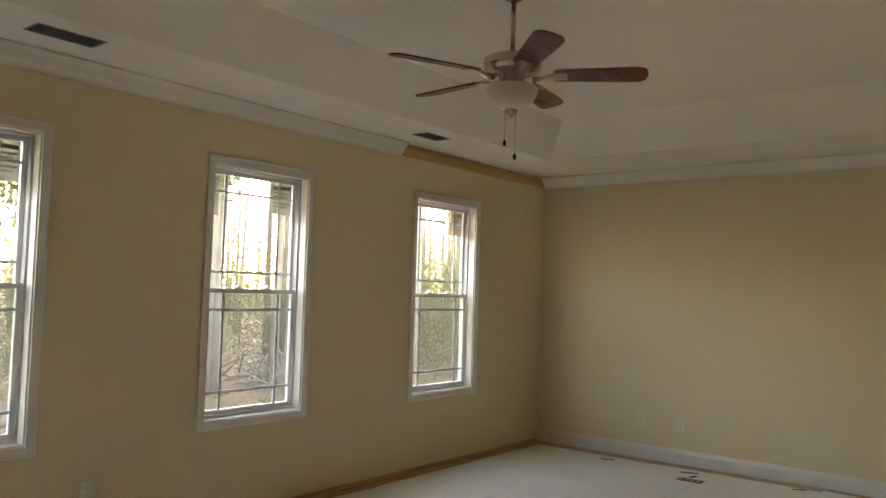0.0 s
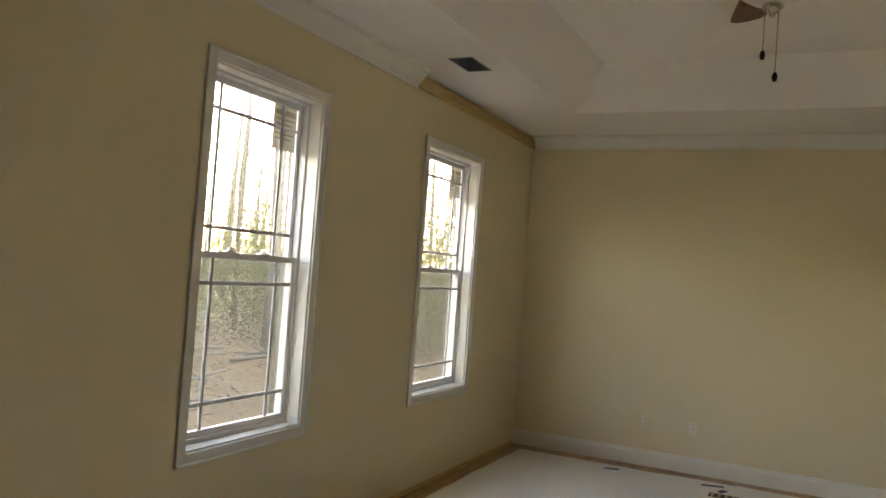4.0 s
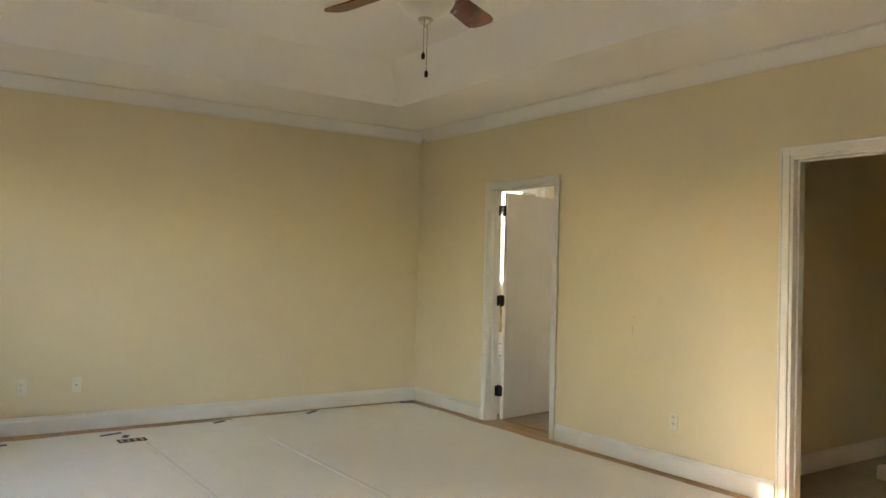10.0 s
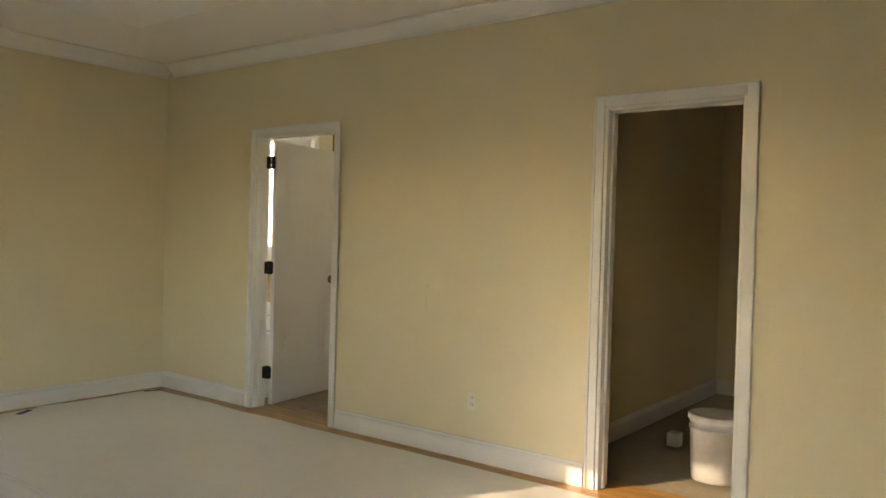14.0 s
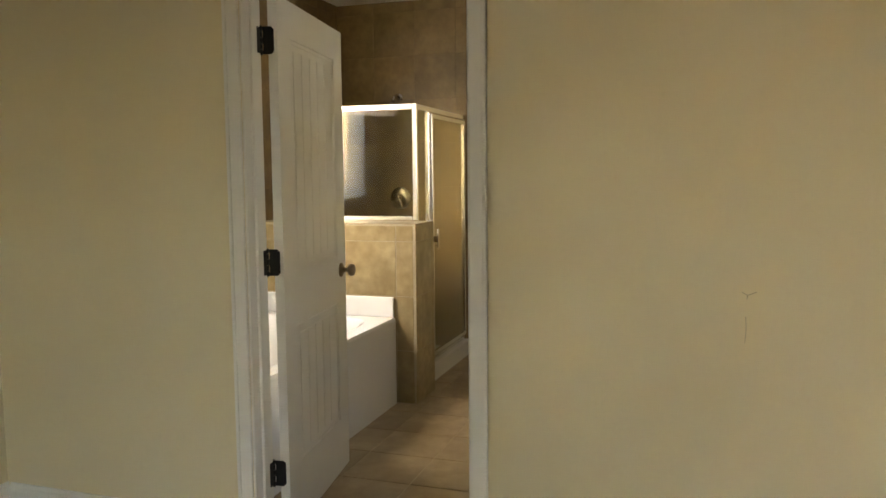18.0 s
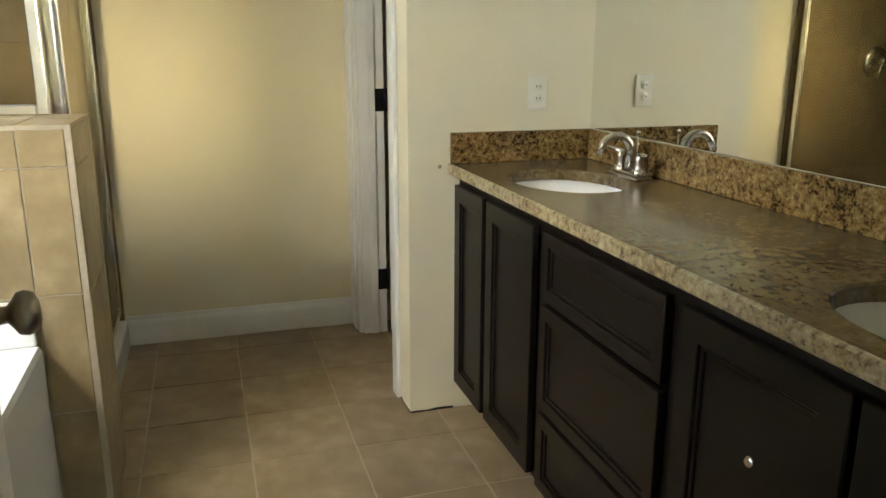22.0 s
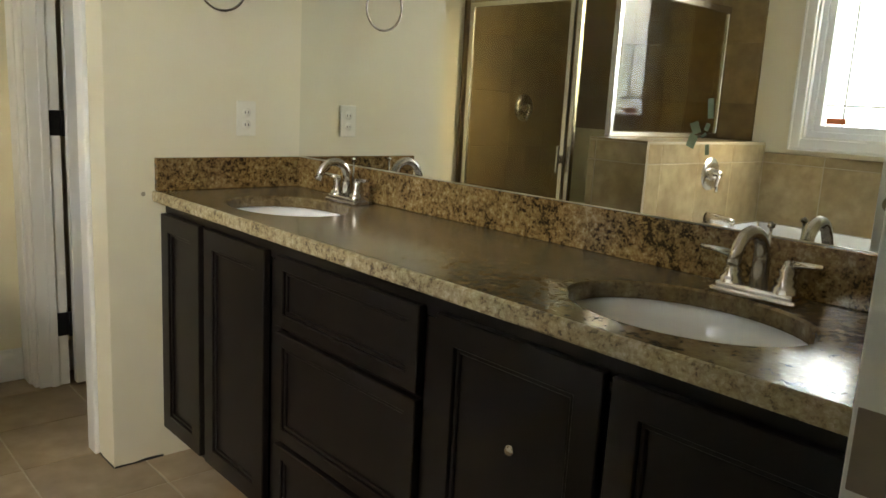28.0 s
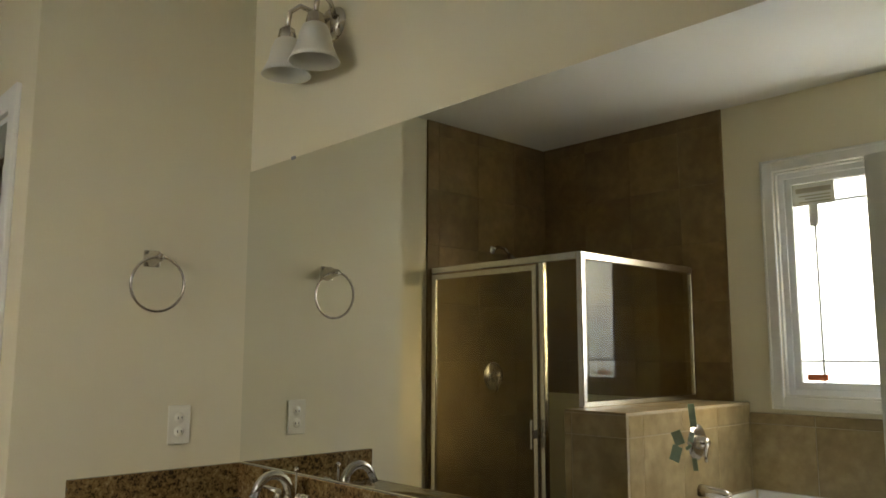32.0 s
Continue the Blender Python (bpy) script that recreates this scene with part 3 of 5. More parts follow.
def leaf(at, angle, width, knob_sign=-1):
    """A moulded two-panel door with plank-grooved panels, hung at its corner, along +x before it is turned."""
    d = thing("door", at, "white two-panel moulded door standing open into the bathroom", "door")
    t, h, x0, z0 = 0.035, 2.005, 0.0, 0.012
    bm = B()
    wall(bm, "y", 0.004, t - 0.004, x0, width, z0, z0 + h)
    st = 0.115
    rails = [(z0, z0 + 0.23), (z0 + 0.80, z0 + 0.985), (z0 + h - 0.125, z0 + h)]
    for y0, y1 in ((0, 0.004), (t - 0.004, t)):
        for a, b, c, e in ((0, st, z0, z0 + h), (width - st, width, z0, z0 + h), *[(st, width - st, r0, r1) for r0, r1 in rails]):
            box(bm, a, b, y0, y1, c, e)
        for (c, e) in ((rails[0][1], rails[1][0]), (rails[1][1], rails[2][0])):
            for q, dep in ((0.0, 0.0035), (0.016, 0.0022)):
                lo, hi = (y0, y1) if y0 == 0 else (y0, y1)
                yy = (t - 0.004, t - 0.004 + dep) if y0 else (0.004 - dep, 0.004)
                for a, b, c2, e2 in ((st + q, st + q + 0.012, c + q, e - q), (width - st - q - 0.012, width - st - q, c + q, e - q), (st + q + 0.012, width - st - q - 0.012, c + q, c + q + 0.012), (st + q + 0.012, width - st - q - 0.012, e - q - 0.012, e - q)):
                    box(bm, a, b, *yy, c2, e2)
            n = 5
            pw = (width - 2 * st - 0.09) / n
            for i in range(n):
                a = st + 0.045 + i * pw
                yy = (t - 0.004, t - 0.002) if y0 else (0.002, 0.004)
                box(bm, a + 0.0015, a + pw - 0.0015, *yy, c + 0.05, e - 0.05, 0.0012)
    m = Matrix.Translation(at) @ Matrix.Rotation(angle, 4, "Z") @ Matrix.Translation((0.006, 0, 0))
    bm.transform(m)
    part("panel", bm, DOOR, d)
    for sgn, y in ((-1, 0.0), (1, t)):
        bm = lathe(B(), [(0, 0), (0.033, 0.0), (0.032, 0.006), (0.020, 0.012), (0.012, 0.016), (0.011, 0.030), (0.018, 0.036), (0.027, 0.042), (0.029, 0.052), (0.025, 0.062), (0.014, 0.067), (0, 0.068)], (0, 0, 0), 24)
        bm.transform(m @ Matrix.Translation((width - 0.074, y, 0.943)) @ Matrix.Rotation(radians(90 if sgn < 0 else -90), 4, "X"))
        part("door_knob", bm, BRONZE, d, "round bronze door knob on a rose")
    for z in (0.255, 1.055, 1.855):
        bm = hinge_plate(0.029, 0.098)
        bm.transform(Matrix.Translation((0, 0.041, 0)) @ Matrix.Diagonal((1, -1, 1, 1)))
        wall(bm, "x", -0.001, 0.0015, 0.041, 0.060, -0.049, 0.049, [(0.0515, 0.0545, -0.036, -0.012), (0.0515, 0.0545, 0.012, 0.036)])
        bm.transform(m @ Matrix.Translation((-0.004, 0, z)))
        for a, b in ((-0.052, -0.033), (-0.0315, -0.0115), (-0.010, 0.010), (0.0115, 0.0315), (0.033, 0.052)):
            tb = tube(B(), [m @ Vector((-0.006, 0.061, z + a)), m @ Vector((-0.006, 0.061, z + b))], 0.0065, 10)
            me = bpy.data.meshes.new("knuckle")
            tb.to_mesh(me)
            tb.free()
            bm.from_mesh(me)
            bpy.data.meshes.remove(me)
        hg = part("hinge", bm, BLACK, d, "black metal butt hinge")
    return d


leaf((XB + 0.012, -1.232, 0), radians(8.8), 0.778)
for z in (0.255, 1.055, 1.855):
    bm = box(B(), XB - 0.040, XB - 0.002, D1[1] - 0.0095, D1[1] - 0.0075, z - 0.046, z + 0.046, 0.001)
    part("hinge_leaf", bm, BLACK, d1, "black metal hinge leaf with screws")

# ---- bathroom shell ----
struct("wall_bath_north", wall(B(), "y", YW, YW + 0.16, XB, XE + 0.12, -0.1, HC + 0.1, [BW]), BATH, "pale cream bathroom wall with a window over the tub", "wall")
struct("wall_bath_east", wall(B(), "x", XE, XE + 0.12, -5.0, YW, -0.1, HC + 0.1), BATH, "pale cream end wall of the bathroom", "wall")
struct("wall_mirror", wall(B(), "y", YM - 0.12, YM, XB, 6.99, -0.1, HC + 0.1), BATH, "pale cream wall behind the vanity mirror", "wall")
TD0, TD1 = 7.09, 7.74
struct("wall_toilet_front", wall(B(), "y", YS - 0.11, YS, XV, XE, -0.1, HC + 0.1, [(TD0, TD1, -0.1, DH)]), BATH, "pale cream wall with the toilet room doorway", "wall")
struct("wall_vanity_end", wall(B(), "x", XV, XV + 0.11, YM - 0.12, YS - 0.11, -0.1, HC + 0.1), BATH, "pale cream wall beside the vanity with a towel ring", "wall")
struct("wall_toilet_back", wall(B(), "y", -3.62, -3.5, XB, XE, -0.1, HC + 0.1), BATH, "plain wall behind the toilet room", "wall")
struct("ceiling_bath", boxed(XB, XE + 0.1, -3.5, YW + 0.1, HC, HC + 0.1), CEIL, "flat white bathroom ceiling", "ceiling")
struct("floor_toilet_room", boxed(XV + 0.11, XE, -3.5, YS - 0.11, -0.1, -0.006), FTILE, "tan tiled floor of the toilet room", "floor")
for nm, a, b, o in (("baseboard_bath_east", (XE, -1.018, 0), (XE, YS + 0.02, 0), (-1, 0, 0)), ("baseboard_toilet", (XE, YS - 0.14, 0), (XE, -3.5, 0), (-1, 0, 0))):
    struct(nm, extrude_path(B(), BASE, a, b, o), TRIM, "white painted baseboard", "baseboard")
t3 = thing("door_3", (TD0, YS, 0), "white lining and casing of the toilet room doorway", "doorway", kind="structure")
bm = B()
box(bm, TD0 - 0.068, TD0, YS, YS + 0.016, 0, DH + 0.068, 0.003)
box(bm, TD1, XE - 0.001, YS, YS + 0.016, 0, DH + 0.068, 0.003)
box(bm, TD1 + 0.05, XE - 0.002, YS, YS + 0.024, 0, DH + 0.068, 0.003)
box(bm, TD0, TD1, YS, YS + 0.016, DH, DH + 0.068, 0.003)
part("casing", bm, TRIM, t3)
bm = B()
box(bm, TD0 - 0.001, TD0 + 0.018, YS - 0.111, YS + 0.001, 0, DH, 0.002)
box(bm, TD1 - 0.018, TD1 + 0.001, YS - 0.111, YS + 0.001, 0, DH, 0.002)
box(bm, TD0 + 0.018, TD1 - 0.018, YS - 0.111, YS + 0.001, DH - 0.018, DH + 0.001, 0.002)
box(bm, TD1 - 0.029, TD1 - 0.018, YS - 0.070, YS - 0.040, 0, DH - 0.018, 0.002)
part("jamb", bm, TRIM, t3)
for z in (0.255, 1.055, 1.855):
    part("hinge", tube(box(B(), TD1 - 0.0205, TD1 - 0.0175, YS - 0.116, YS - 0.072, z - 0.048, z + 0.048, 0.001), [(TD1 - 0.024, YS - 0.118, z - 0.05), (TD1 - 0.024, YS - 0.118, z + 0.05)], 0.0075, 8), BLACK, t3, "black metal butt hinge")
td = thing("door", (TD1 - 0.02, YS - 0.12, 0), "white door folded open inside the toilet room", "door")
part("panel", boxed(TD1 - 0.060, TD1 - 0.025, YS - 0.82, YS - 0.125, 0.012, 2.01, bevel=0.002), DOOR, td)

# ragged gap where the wall board stops short of the tile
for nm, bx in (("floor_gap_end", (XV - 0.0018, XV - 0.0002, -2.20, YS - 0.001, 0.0004, 0.007)), ("floor_gap_front", (XV + 0.001, TD0 - 0.069, YS + 0.0002, YS + 0.0018, 0.0004, 0.006))):
    bm = box(B(), *bx)
    bmesh.ops.subdivide_edges(bm, edges=bm.edges[:], cuts=7, use_grid_fill=True)
    for v in bm.verts:
        if v.co.z > 0.003:
            v.co.z += 0.005 * noise.noise(v.co * 30)
    struct(nm, bm, SLOT, "dark gap between wall board and floor tile", "gap")

# closet behind the second doorway
struct("wall_closet_north", wall(B(), "y", -3.63, -3.621, XB, XE, -0.1, HC + 0.1), WALL, "dim cream closet wall", "wall")
struct("wall_closet_east", wall(B(), "x", 7.76, 7.884, -5.0, -3.63, -0.1, HC + 0.1), WALL, "dim cream closet end wall", "wall")
struct("wall_closet_south", wall(B(), "y", -5.12, -5.0, XB, XE, -0.1, HC + 0.1), WALL, "dim cream closet wall", "wall")
struct("ceiling_closet", boxed(XB, XE, -5.1, -3.6, HC, HC + 0.1), CEIL, "flat closet ceiling", "ceiling")
struct("floor_closet", boxed(XB + 0.1, XE, -5.1, -3.62, -0.1, -0.002), SUBF, "bare subfloor of the closet", "floor")
for nm, a, b, o in (("baseboard_closet_end", (7.76, -3.64, 0), (7.76, -5.0, 0), (-1, 0, 0)), ("baseboard_closet_side", (XB, -3.63, 0), (7.74, -3.63, 0), (0, -1, 0))):
    struct(nm, extrude_path(B(), BASE, a, b, o), TRIM, "white painted baseboard", "baseboard")

# ---- bathroom window ----
bw = thing("window_4", (5.72, YW, BW[2]), "white bathroom window with obscured glass and a label", "window", kind="structure")
part("casing", casing(B(), "y", YW, -1, *BW, 0.062, 0.018), TRIM, bw)
part("jamb", frame_of(B(), "y", YW + 0.001, YW + 0.027, *BW, 0.012), TRIM, bw)
part("window_frame", frame_of(B(), "y", YW + 0.028, YW + 0.14, *BW, 0.04), VINYL, bw)
bs = part("sash", frame_of(B(), "y", YW + 0.038, YW + 0.075, BW[0] + 0.04, BW[1] - 0.04, BW[2] + 0.04, BW[3] - 0.04, 0.035), VINYL, bw)
part("pane", boxed(BW[0] + 0.07, BW[1] - 0.07, YW + 0.056, YW + 0.060, BW[2] + 0.07, BW[3] - 0.07), OBSC, bs)
for x in (BW[0] + 0.18, BW[1] - 0.18):
    part("grille_bar", boxed(x - 0.005, x + 0.005, YW + 0.045, YW + 0.054, BW[2] + 0.075, BW[3] - 0.075, bevel=0.002), GREYV, bs)
for z in (BW[2] + 0.18, BW[3] - 0.18):
    part("grille_bar", boxed(BW[0] + 0.075, BW[1] - 0.075, YW + 0.046, YW + 0.0535, z - 0.005, z + 0.005, bevel=0.002), GREYV, bs)
st = part("sticker", boxed(BW[1] - 0.285, BW[1] - 0.076, YW + 0.042, YW + 0.043, BW[3] - 0.19, BW[3] - 0.076), STICK, bw, "paper label stuck to the glass")
part("tab", boxed(BW[1] - 0.20, BW[1] - 0.155, YW + 0.042, YW + 0.043, BW[3] - 0.30, BW[3] - 0.1905), STICK, st)
part("print", boxed(BW[1] - 0.27, BW[1] - 0.095, YW + 0.0410, YW + 0.0416, BW[3] - 0.125, BW[3] - 0.100), INK, st)
for i in range(3):
    part("print", boxed(BW[1] - 0.265, BW[1] - 0.11 - 0.03 * (i % 2), YW + 0.0410, YW + 0.0416, BW[3] - 0.145 - i * 0.016, BW[3] - 0.139 - i * 0.016), INK, st)
sl = part("sticker", boxed(5.66, 5.74, YW + 0.042, YW + 0.043, BW[2] + 0.085, BW[2] + 0.165), STICK, bw, "small white paper label with a dark print")
part("print", boxed(5.68, 5.72, YW + 0.0410, YW + 0.0416, BW[2] + 0.11, BW[2] + 0.145), SLOT, sl)
part("sticker", boxed(BW[1] - 0.20, BW[1] - 0.10, YW + 0.042, YW + 0.043, BW[2] + 0.085, BW[2] + 0.115), RED, bw, "small red and orange warning label")

# ---- tub ----
tub = thing("bathtub", (5.6, -0.45, 0), "white acrylic garden bathtub with a raised tile flange", "bathtub")
TX0, TX1, TY0, TZ = XB + 0.004, 6.518, -0.965, 0.525


def tub_shell():
    """The deck with its oval basin, as one moulded skin."""
    bm, n = B(), 48
    cx, cy = (TX0 + TX1) / 2, (TY0 + YW) / 2
    hx, hy = (TX1 - TX0) / 2, (YW - TY0) / 2
    def rect(i):
        a = 2 * math.pi * i / n
        c, s = math.cos(a), math.sin(a)
        k = 1 / max(abs(c) / hx, abs(s) / hy)
        return c * k, s * k
    rings = []
    for f in range(9):
        ring = []
        for i in range(n):
            a = 2 * math.pi * i / n
            rx, ry = rect(i)
            e = 0.32
            ox = (hx - 0.105) * math.copysign(abs(math.cos(a)) ** e, math.cos(a))
            oy = (hy - 0.10) * math.copysign(abs(math.sin(a)) ** e, math.sin(a))
            if f == 0:
                p = (rx, ry, 0.0)
            elif f == 1:
                p = (rx, ry, TZ - 0.015)
            elif f == 2:
                p = (rx * 0.994, ry * 0.988, TZ)
            elif f == 3:
                p = (ox * 1.03, oy * 1.03, TZ)
            elif f == 4:
                p = (ox * 0.985, oy * 0.98, TZ - 0.012)
            elif f == 5:
                p = (ox * 0.95, oy * 0.94, TZ - 0.10)
            elif f == 6:
                p = (ox * 0.88, oy * 0.86, TZ - 0.30)
            elif f == 7:
                p = (ox * 0.78, oy * 0.72, TZ - 0.40)
            else:
                p = (ox * 0.4, oy * 0.4, TZ - 0.42)
            ring.append(bm.verts.new((cx + p[0], cy + p[1], p[2])))
        rings.append(ring)
    for k, (a, b) in enumerate(zip(rings, rings[1:])):
        for i in range(n):
            f = bm.faces.new((a[i], a[(i + 1) % n], b[(i + 1) % n], b[i]))
            f.smooth = k > 2
    for v in rings[3]:
        for e in v.link_edges:
            if e.other_vert(v) in rings[3]:
                e.smooth = False
    bm.faces.new(rings[-1])
    return bm


part("shell", tub_shell(), TUB, tub)
part("flange", boxed(TX1 - 0.018, TX1, TY0 + 0.01, YW - 0.03, TZ, 0.648, bevel=0.006, seg=2), TUB, tub)
part("flange", boxed(TX0, TX1 - 0.02, YW - 0.026, YW - 0.004, TZ, 0.648, bevel=0.006, seg=2), TUB, tub)
part("overflow_plate", lathe(B(), [(0, 0.012), (0.02, 0.012), (0.036, 0.006), (0.038, 0.0)], (TX1 - 0.145, -0.45, 0.40), 20, Matrix.Rotation(radians(-80), 4, "Y")), NICKEL, tub)
part("drain", lathe(B(), [(0, 0.006), (0.03, 0.005), (0.034, 0.0)], (TX1 - 0.5, -0.45, 0.107), 20), NICKEL, tub)

# ---- knee wall and shower ----
KX0, KX1, KY0, KZ = 6.536, 6.851, -1.084, 1.075
kw = struct("knee_wall", boxed(KX0 - 0.0068, KX1 + 0.006, KY0 - 0.0058, YW, -0.02, KZ + 0.0088), GROUT, "low tiled wall between tub and shower", "wall")
SHP = struct("shower_wall_backing_east", boxed(XE - 0.013, XE - 0.001, -1.015, YW, 0, HC - 0.001), GROUTD, "grouted backing of the shower's end wall", "wall")
SHN = struct("shower_wall_backing_north", boxed(KX0 + 0.075, XE - 0.013, YW - 0.013, YW - 0.001, KZ + 0.0115, HC - 0.001), GROUTD, "grouted backing of the shower's long wall", "wall")
TBK = struct("tub_surround_backing", boxed(XB, KX0 - 0.007, YW - 0.0125, YW - 0.001, 0.649, 1.035), GROUT, "grouted backing above the tub", "wall")
pan = thing("shower_pan", (7.3, -0.5, 0), "white shower base with a raised curb", "shower base")
part("base", boxed(KX1, XE - 0.02, -0.97, YW - 0.01, 0.0, 0.06, bevel=0.008), TUB, pan)
part("curb", boxed(KX1, XE - 0.018, -1.030, -0.930, 0.0, 0.125, bevel=0.012, seg=2), TUB, pan)

enc = thing("shower_enclosure", (7.0, -0.99, 0.12), "aluminium-framed glass shower enclosure with a hinged door", "shower")
SX, SY, ST = 6.829, -0.984, 1.818
def bar(a, b, c, d, e, f, parent=enc, nm="rail", lab=""):
    return part(nm, boxed(a, b, c, d, e, f, bevel=0.004), ALU, parent, lab)
bar(SX - 0.016, SX + 0.016, SY - 0.016, SY + 0.016, KZ + 0.012, ST, nm="post", lab="bright aluminium corner post")
bar(SX - 0.013, SX + 0.013, SY + 0.016, YW - 0.012, ST - 0.038, ST)
bar(SX - 0.013, SX + 0.013, SY + 0.016, YW - 0.012, KZ + 0.012, KZ + 0.042)
bar(SX - 0.012, SX + 0.012, YW - 0.034, YW - 0.012, KZ + 0.042, ST - 0.038, nm="wall_channel")
part("glass_panel", boxed(SX - 0.003, SX + 0.003, SY + 0.014, YW - 0.03, KZ + 0.04, ST - 0.036), SHOWER_GLASS, enc).visible_shadow = False
bar(SX + 0.016, XE - 0.012, SY - 0.014, SY + 0.014, ST - 0.036, ST)
bar(KX1 + 0.002, XE - 0.012, SY - 0.014, SY + 0.014, 0.125, 0.155)
bar(7.045, 7.075, SY - 0.015, SY + 0.015, 0.155, ST - 0.036, nm="mullion")
bar(XE - 0.040, XE - 0.012, SY - 0.014, SY + 0.014, 0.155, ST - 0.036, nm="wall_channel")
part("glass_panel", boxed(SX + 0.014, 7.047, SY - 0.003, SY + 0.003, 1.10, ST - 0.034), SHOWER_GLASS, enc).visible_shadow = False
part("glass_panel", boxed(KX1 + 0.002, 7.047, SY - 0.003, SY + 0.003, 0.153, 1.10), SHOWER_GLASS, enc).visible_shadow = False
dr = part("door", frame_of(B(), "y", SY - 0.026, SY - 0.008, 7.082, XE - 0.045, 0.165, ST - 0.045, 0.028), ALU, enc, "aluminium-framed glass shower door")
part("pane", boxed(7.10, XE - 0.07, SY - 0.020, SY - 0.014, 0.19, ST - 0.07), SHOWER_GLASS, dr).visible_shadow = False
part("handle", box(box(B(), 7.086, 7.104, SY - 0.062, SY - 0.050, 0.88, 1.02, 0.004), 7.090, 7.100, SY - 0.052, SY - 0.024, 0.93, 0.97), ALU, dr)


def valve(name, label, at, turn):
    """A round escutcheon with a lever handle, made facing +z and then turned."""
    v = thing(name, at, label, "valve")
    m = Matrix.Translation(at) @ turn
    bm = lathe(B(), [(0.0, 0.010), (0.05, 0.010), (0.078, 0.006), (0.085, 0.0)], (0, 0, 0), 32)
    bm.transform(m)
    part("escutcheon", bm, NICKEL, v)
    bm = lathe(B(), [(0.0, 0.062), (0.018, 0.060), (0.026, 0.050), (0.030, 0.030), (0.034, 0.010)], (0, 0, 0), 24)
    tube(bm, [(0, 0, 0.052), (0.02, -0.02, 0.058), (0.035, -0.055, 0.060), (0.040, -0.085, 0.066)], [0.012, 0.011, 0.010, 0.007], 10)
    bm.transform(m)
    part("lever", bm, NICKEL, v)
    return v


FACE_W = Matrix.Rotation(radians(-90), 4, "Z") @ Matrix.Rotation(radians(90), 4, "X") @ Matrix.Rotation(0, 4, "Z")
valve("shower_valve", "brushed nickel shower valve on brown tile", (XE - 0.016, -0.475, 1.20), FACE_W)
valve("tub_valve", "brushed nickel tub valve on the tiled knee wall", (KX0 - 0.010, -0.515, 0.925), FACE_W)
sp = thing("tub_spout", (KX0 - 0.01, -0.50, 0.70), "brushed nickel tub spout above the rim", "spout")
bm = B()
tube(bm, [(KX0 - 0.008, -0.50, 0.70), (KX0 - 0.05, -0.50, 0.702), (KX0 - 0.13, -0.50, 0.698), (KX0 - 0.155, -0.50, 0.690)], [0.030, 0.026, 0.023, 0.019], 14)
tube(bm, [(KX0 - 0.145, -0.50, 0.690), (KX0 - 0.150, -0.50, 0.668)], [0.016, 0.015], 12)
part("body", bm, NICKEL, sp)
sh = thing("wall_shower", (XE - 0.01, -0.475, 1.97), "dark nickel wall shower on a short arm", "shower")
part("arm", tube(B(), [(XE - 0.012, -0.475, 1.97), (XE - 0.06, -0.475, 1.985), (XE - 0.12, -0.475, 1.965), (XE - 0.15, -0.475, 1.93)], 0.010, 10), NICKEL, sh)
part("flange", lathe(B(), [(0, 0.008), (0.02, 0.008), (0.03, 0.0)], (XE - 0.012, -0.475, 1.97), 20, Matrix.Rotation(radians(-90), 4, "Y")), NICKEL, sh)
part("rose", lathe(B(), [(0, 0.0), (0.012, 0.0), (0.016, 0.02), (0.035, 0.045), (0.036, 0.055), (0, 0.055)], (XE - 0.15, -0.475, 1.93), 20, Matrix.Rotation(radians(-150), 4, "Y")), NICKEL, sh)

# ---- vanity ----
CZ = 0.895
COL = [("door", 6.600, 6.872), ("door", 6.215, 6.565), ("drawers", 5.605, 6.155), ("door", 5.165, 5.555), ("door", 4.757, 5.150)]
van = thing("vanity_cabinet", (5.81, -2.45, 0), "espresso-stained double vanity with panel doors and drawers", "vanity")
FY = -2.215
part("carcass", boxed(XB + 0.003, XV - 0.003, YM + 0.004, FY - 0.022, 0.10, CZ - 0.24), ESP, van)
part("toe_kick", boxed(XB + 0.003, XV - 0.003, YM + 0.05, FY - 0.085, 0.0, 0.10), ESP, van)
part("face_frame", frame_of(B(), "y", FY - 0.022, FY - 0.003, XB + 0.003, XV - 0.003, 0.10, CZ - 0.035, 0.02, top=0.055), ESP, van)
for x in (6.5825, 6.185, 5.580):
    part("stile", boxed(x - 0.0245, x + 0.0245, FY - 0.022, FY - 0.0035, 0.12, CZ - 0.091), ESP, van)


def front(nm, x0, x1, z0, z1, knob=None):
    """A door or drawer front: a frame with a bead and a sunk flat panel."""
    w = 0.055 if z1 - z0 > 0.3 else 0.035
    f = part(nm, frame_of(B(), "y", FY - 0.002, FY + 0.018, x0, x1, z0, z1, w), ESP, van)
    bm = B()
    frame_of(bm, "y", FY - 0.001, FY + 0.012, x0 + w, x1 - w, z0 + w, z1 - w, 0.010)
    part("bead", bm, ESP, f)
    part("panel", boxed(x0 + w - 0.003, x1 - w + 0.003, FY - 0.002, FY + 0.006, z0 + w - 0.003, z1 - w + 0.003), ESP, f)


for kind, a, b in COL:
    if kind == "door":
        front("door", a, b, 0.112, 0.825)
    else:
        for z0, z1 in ((0.645, 0.825), (0.345, 0.630), (0.112, 0.330)):
            front("drawer", a, b, z0, z1)

SINKS = [6.464, 5.168]
SKY_ = -2.413


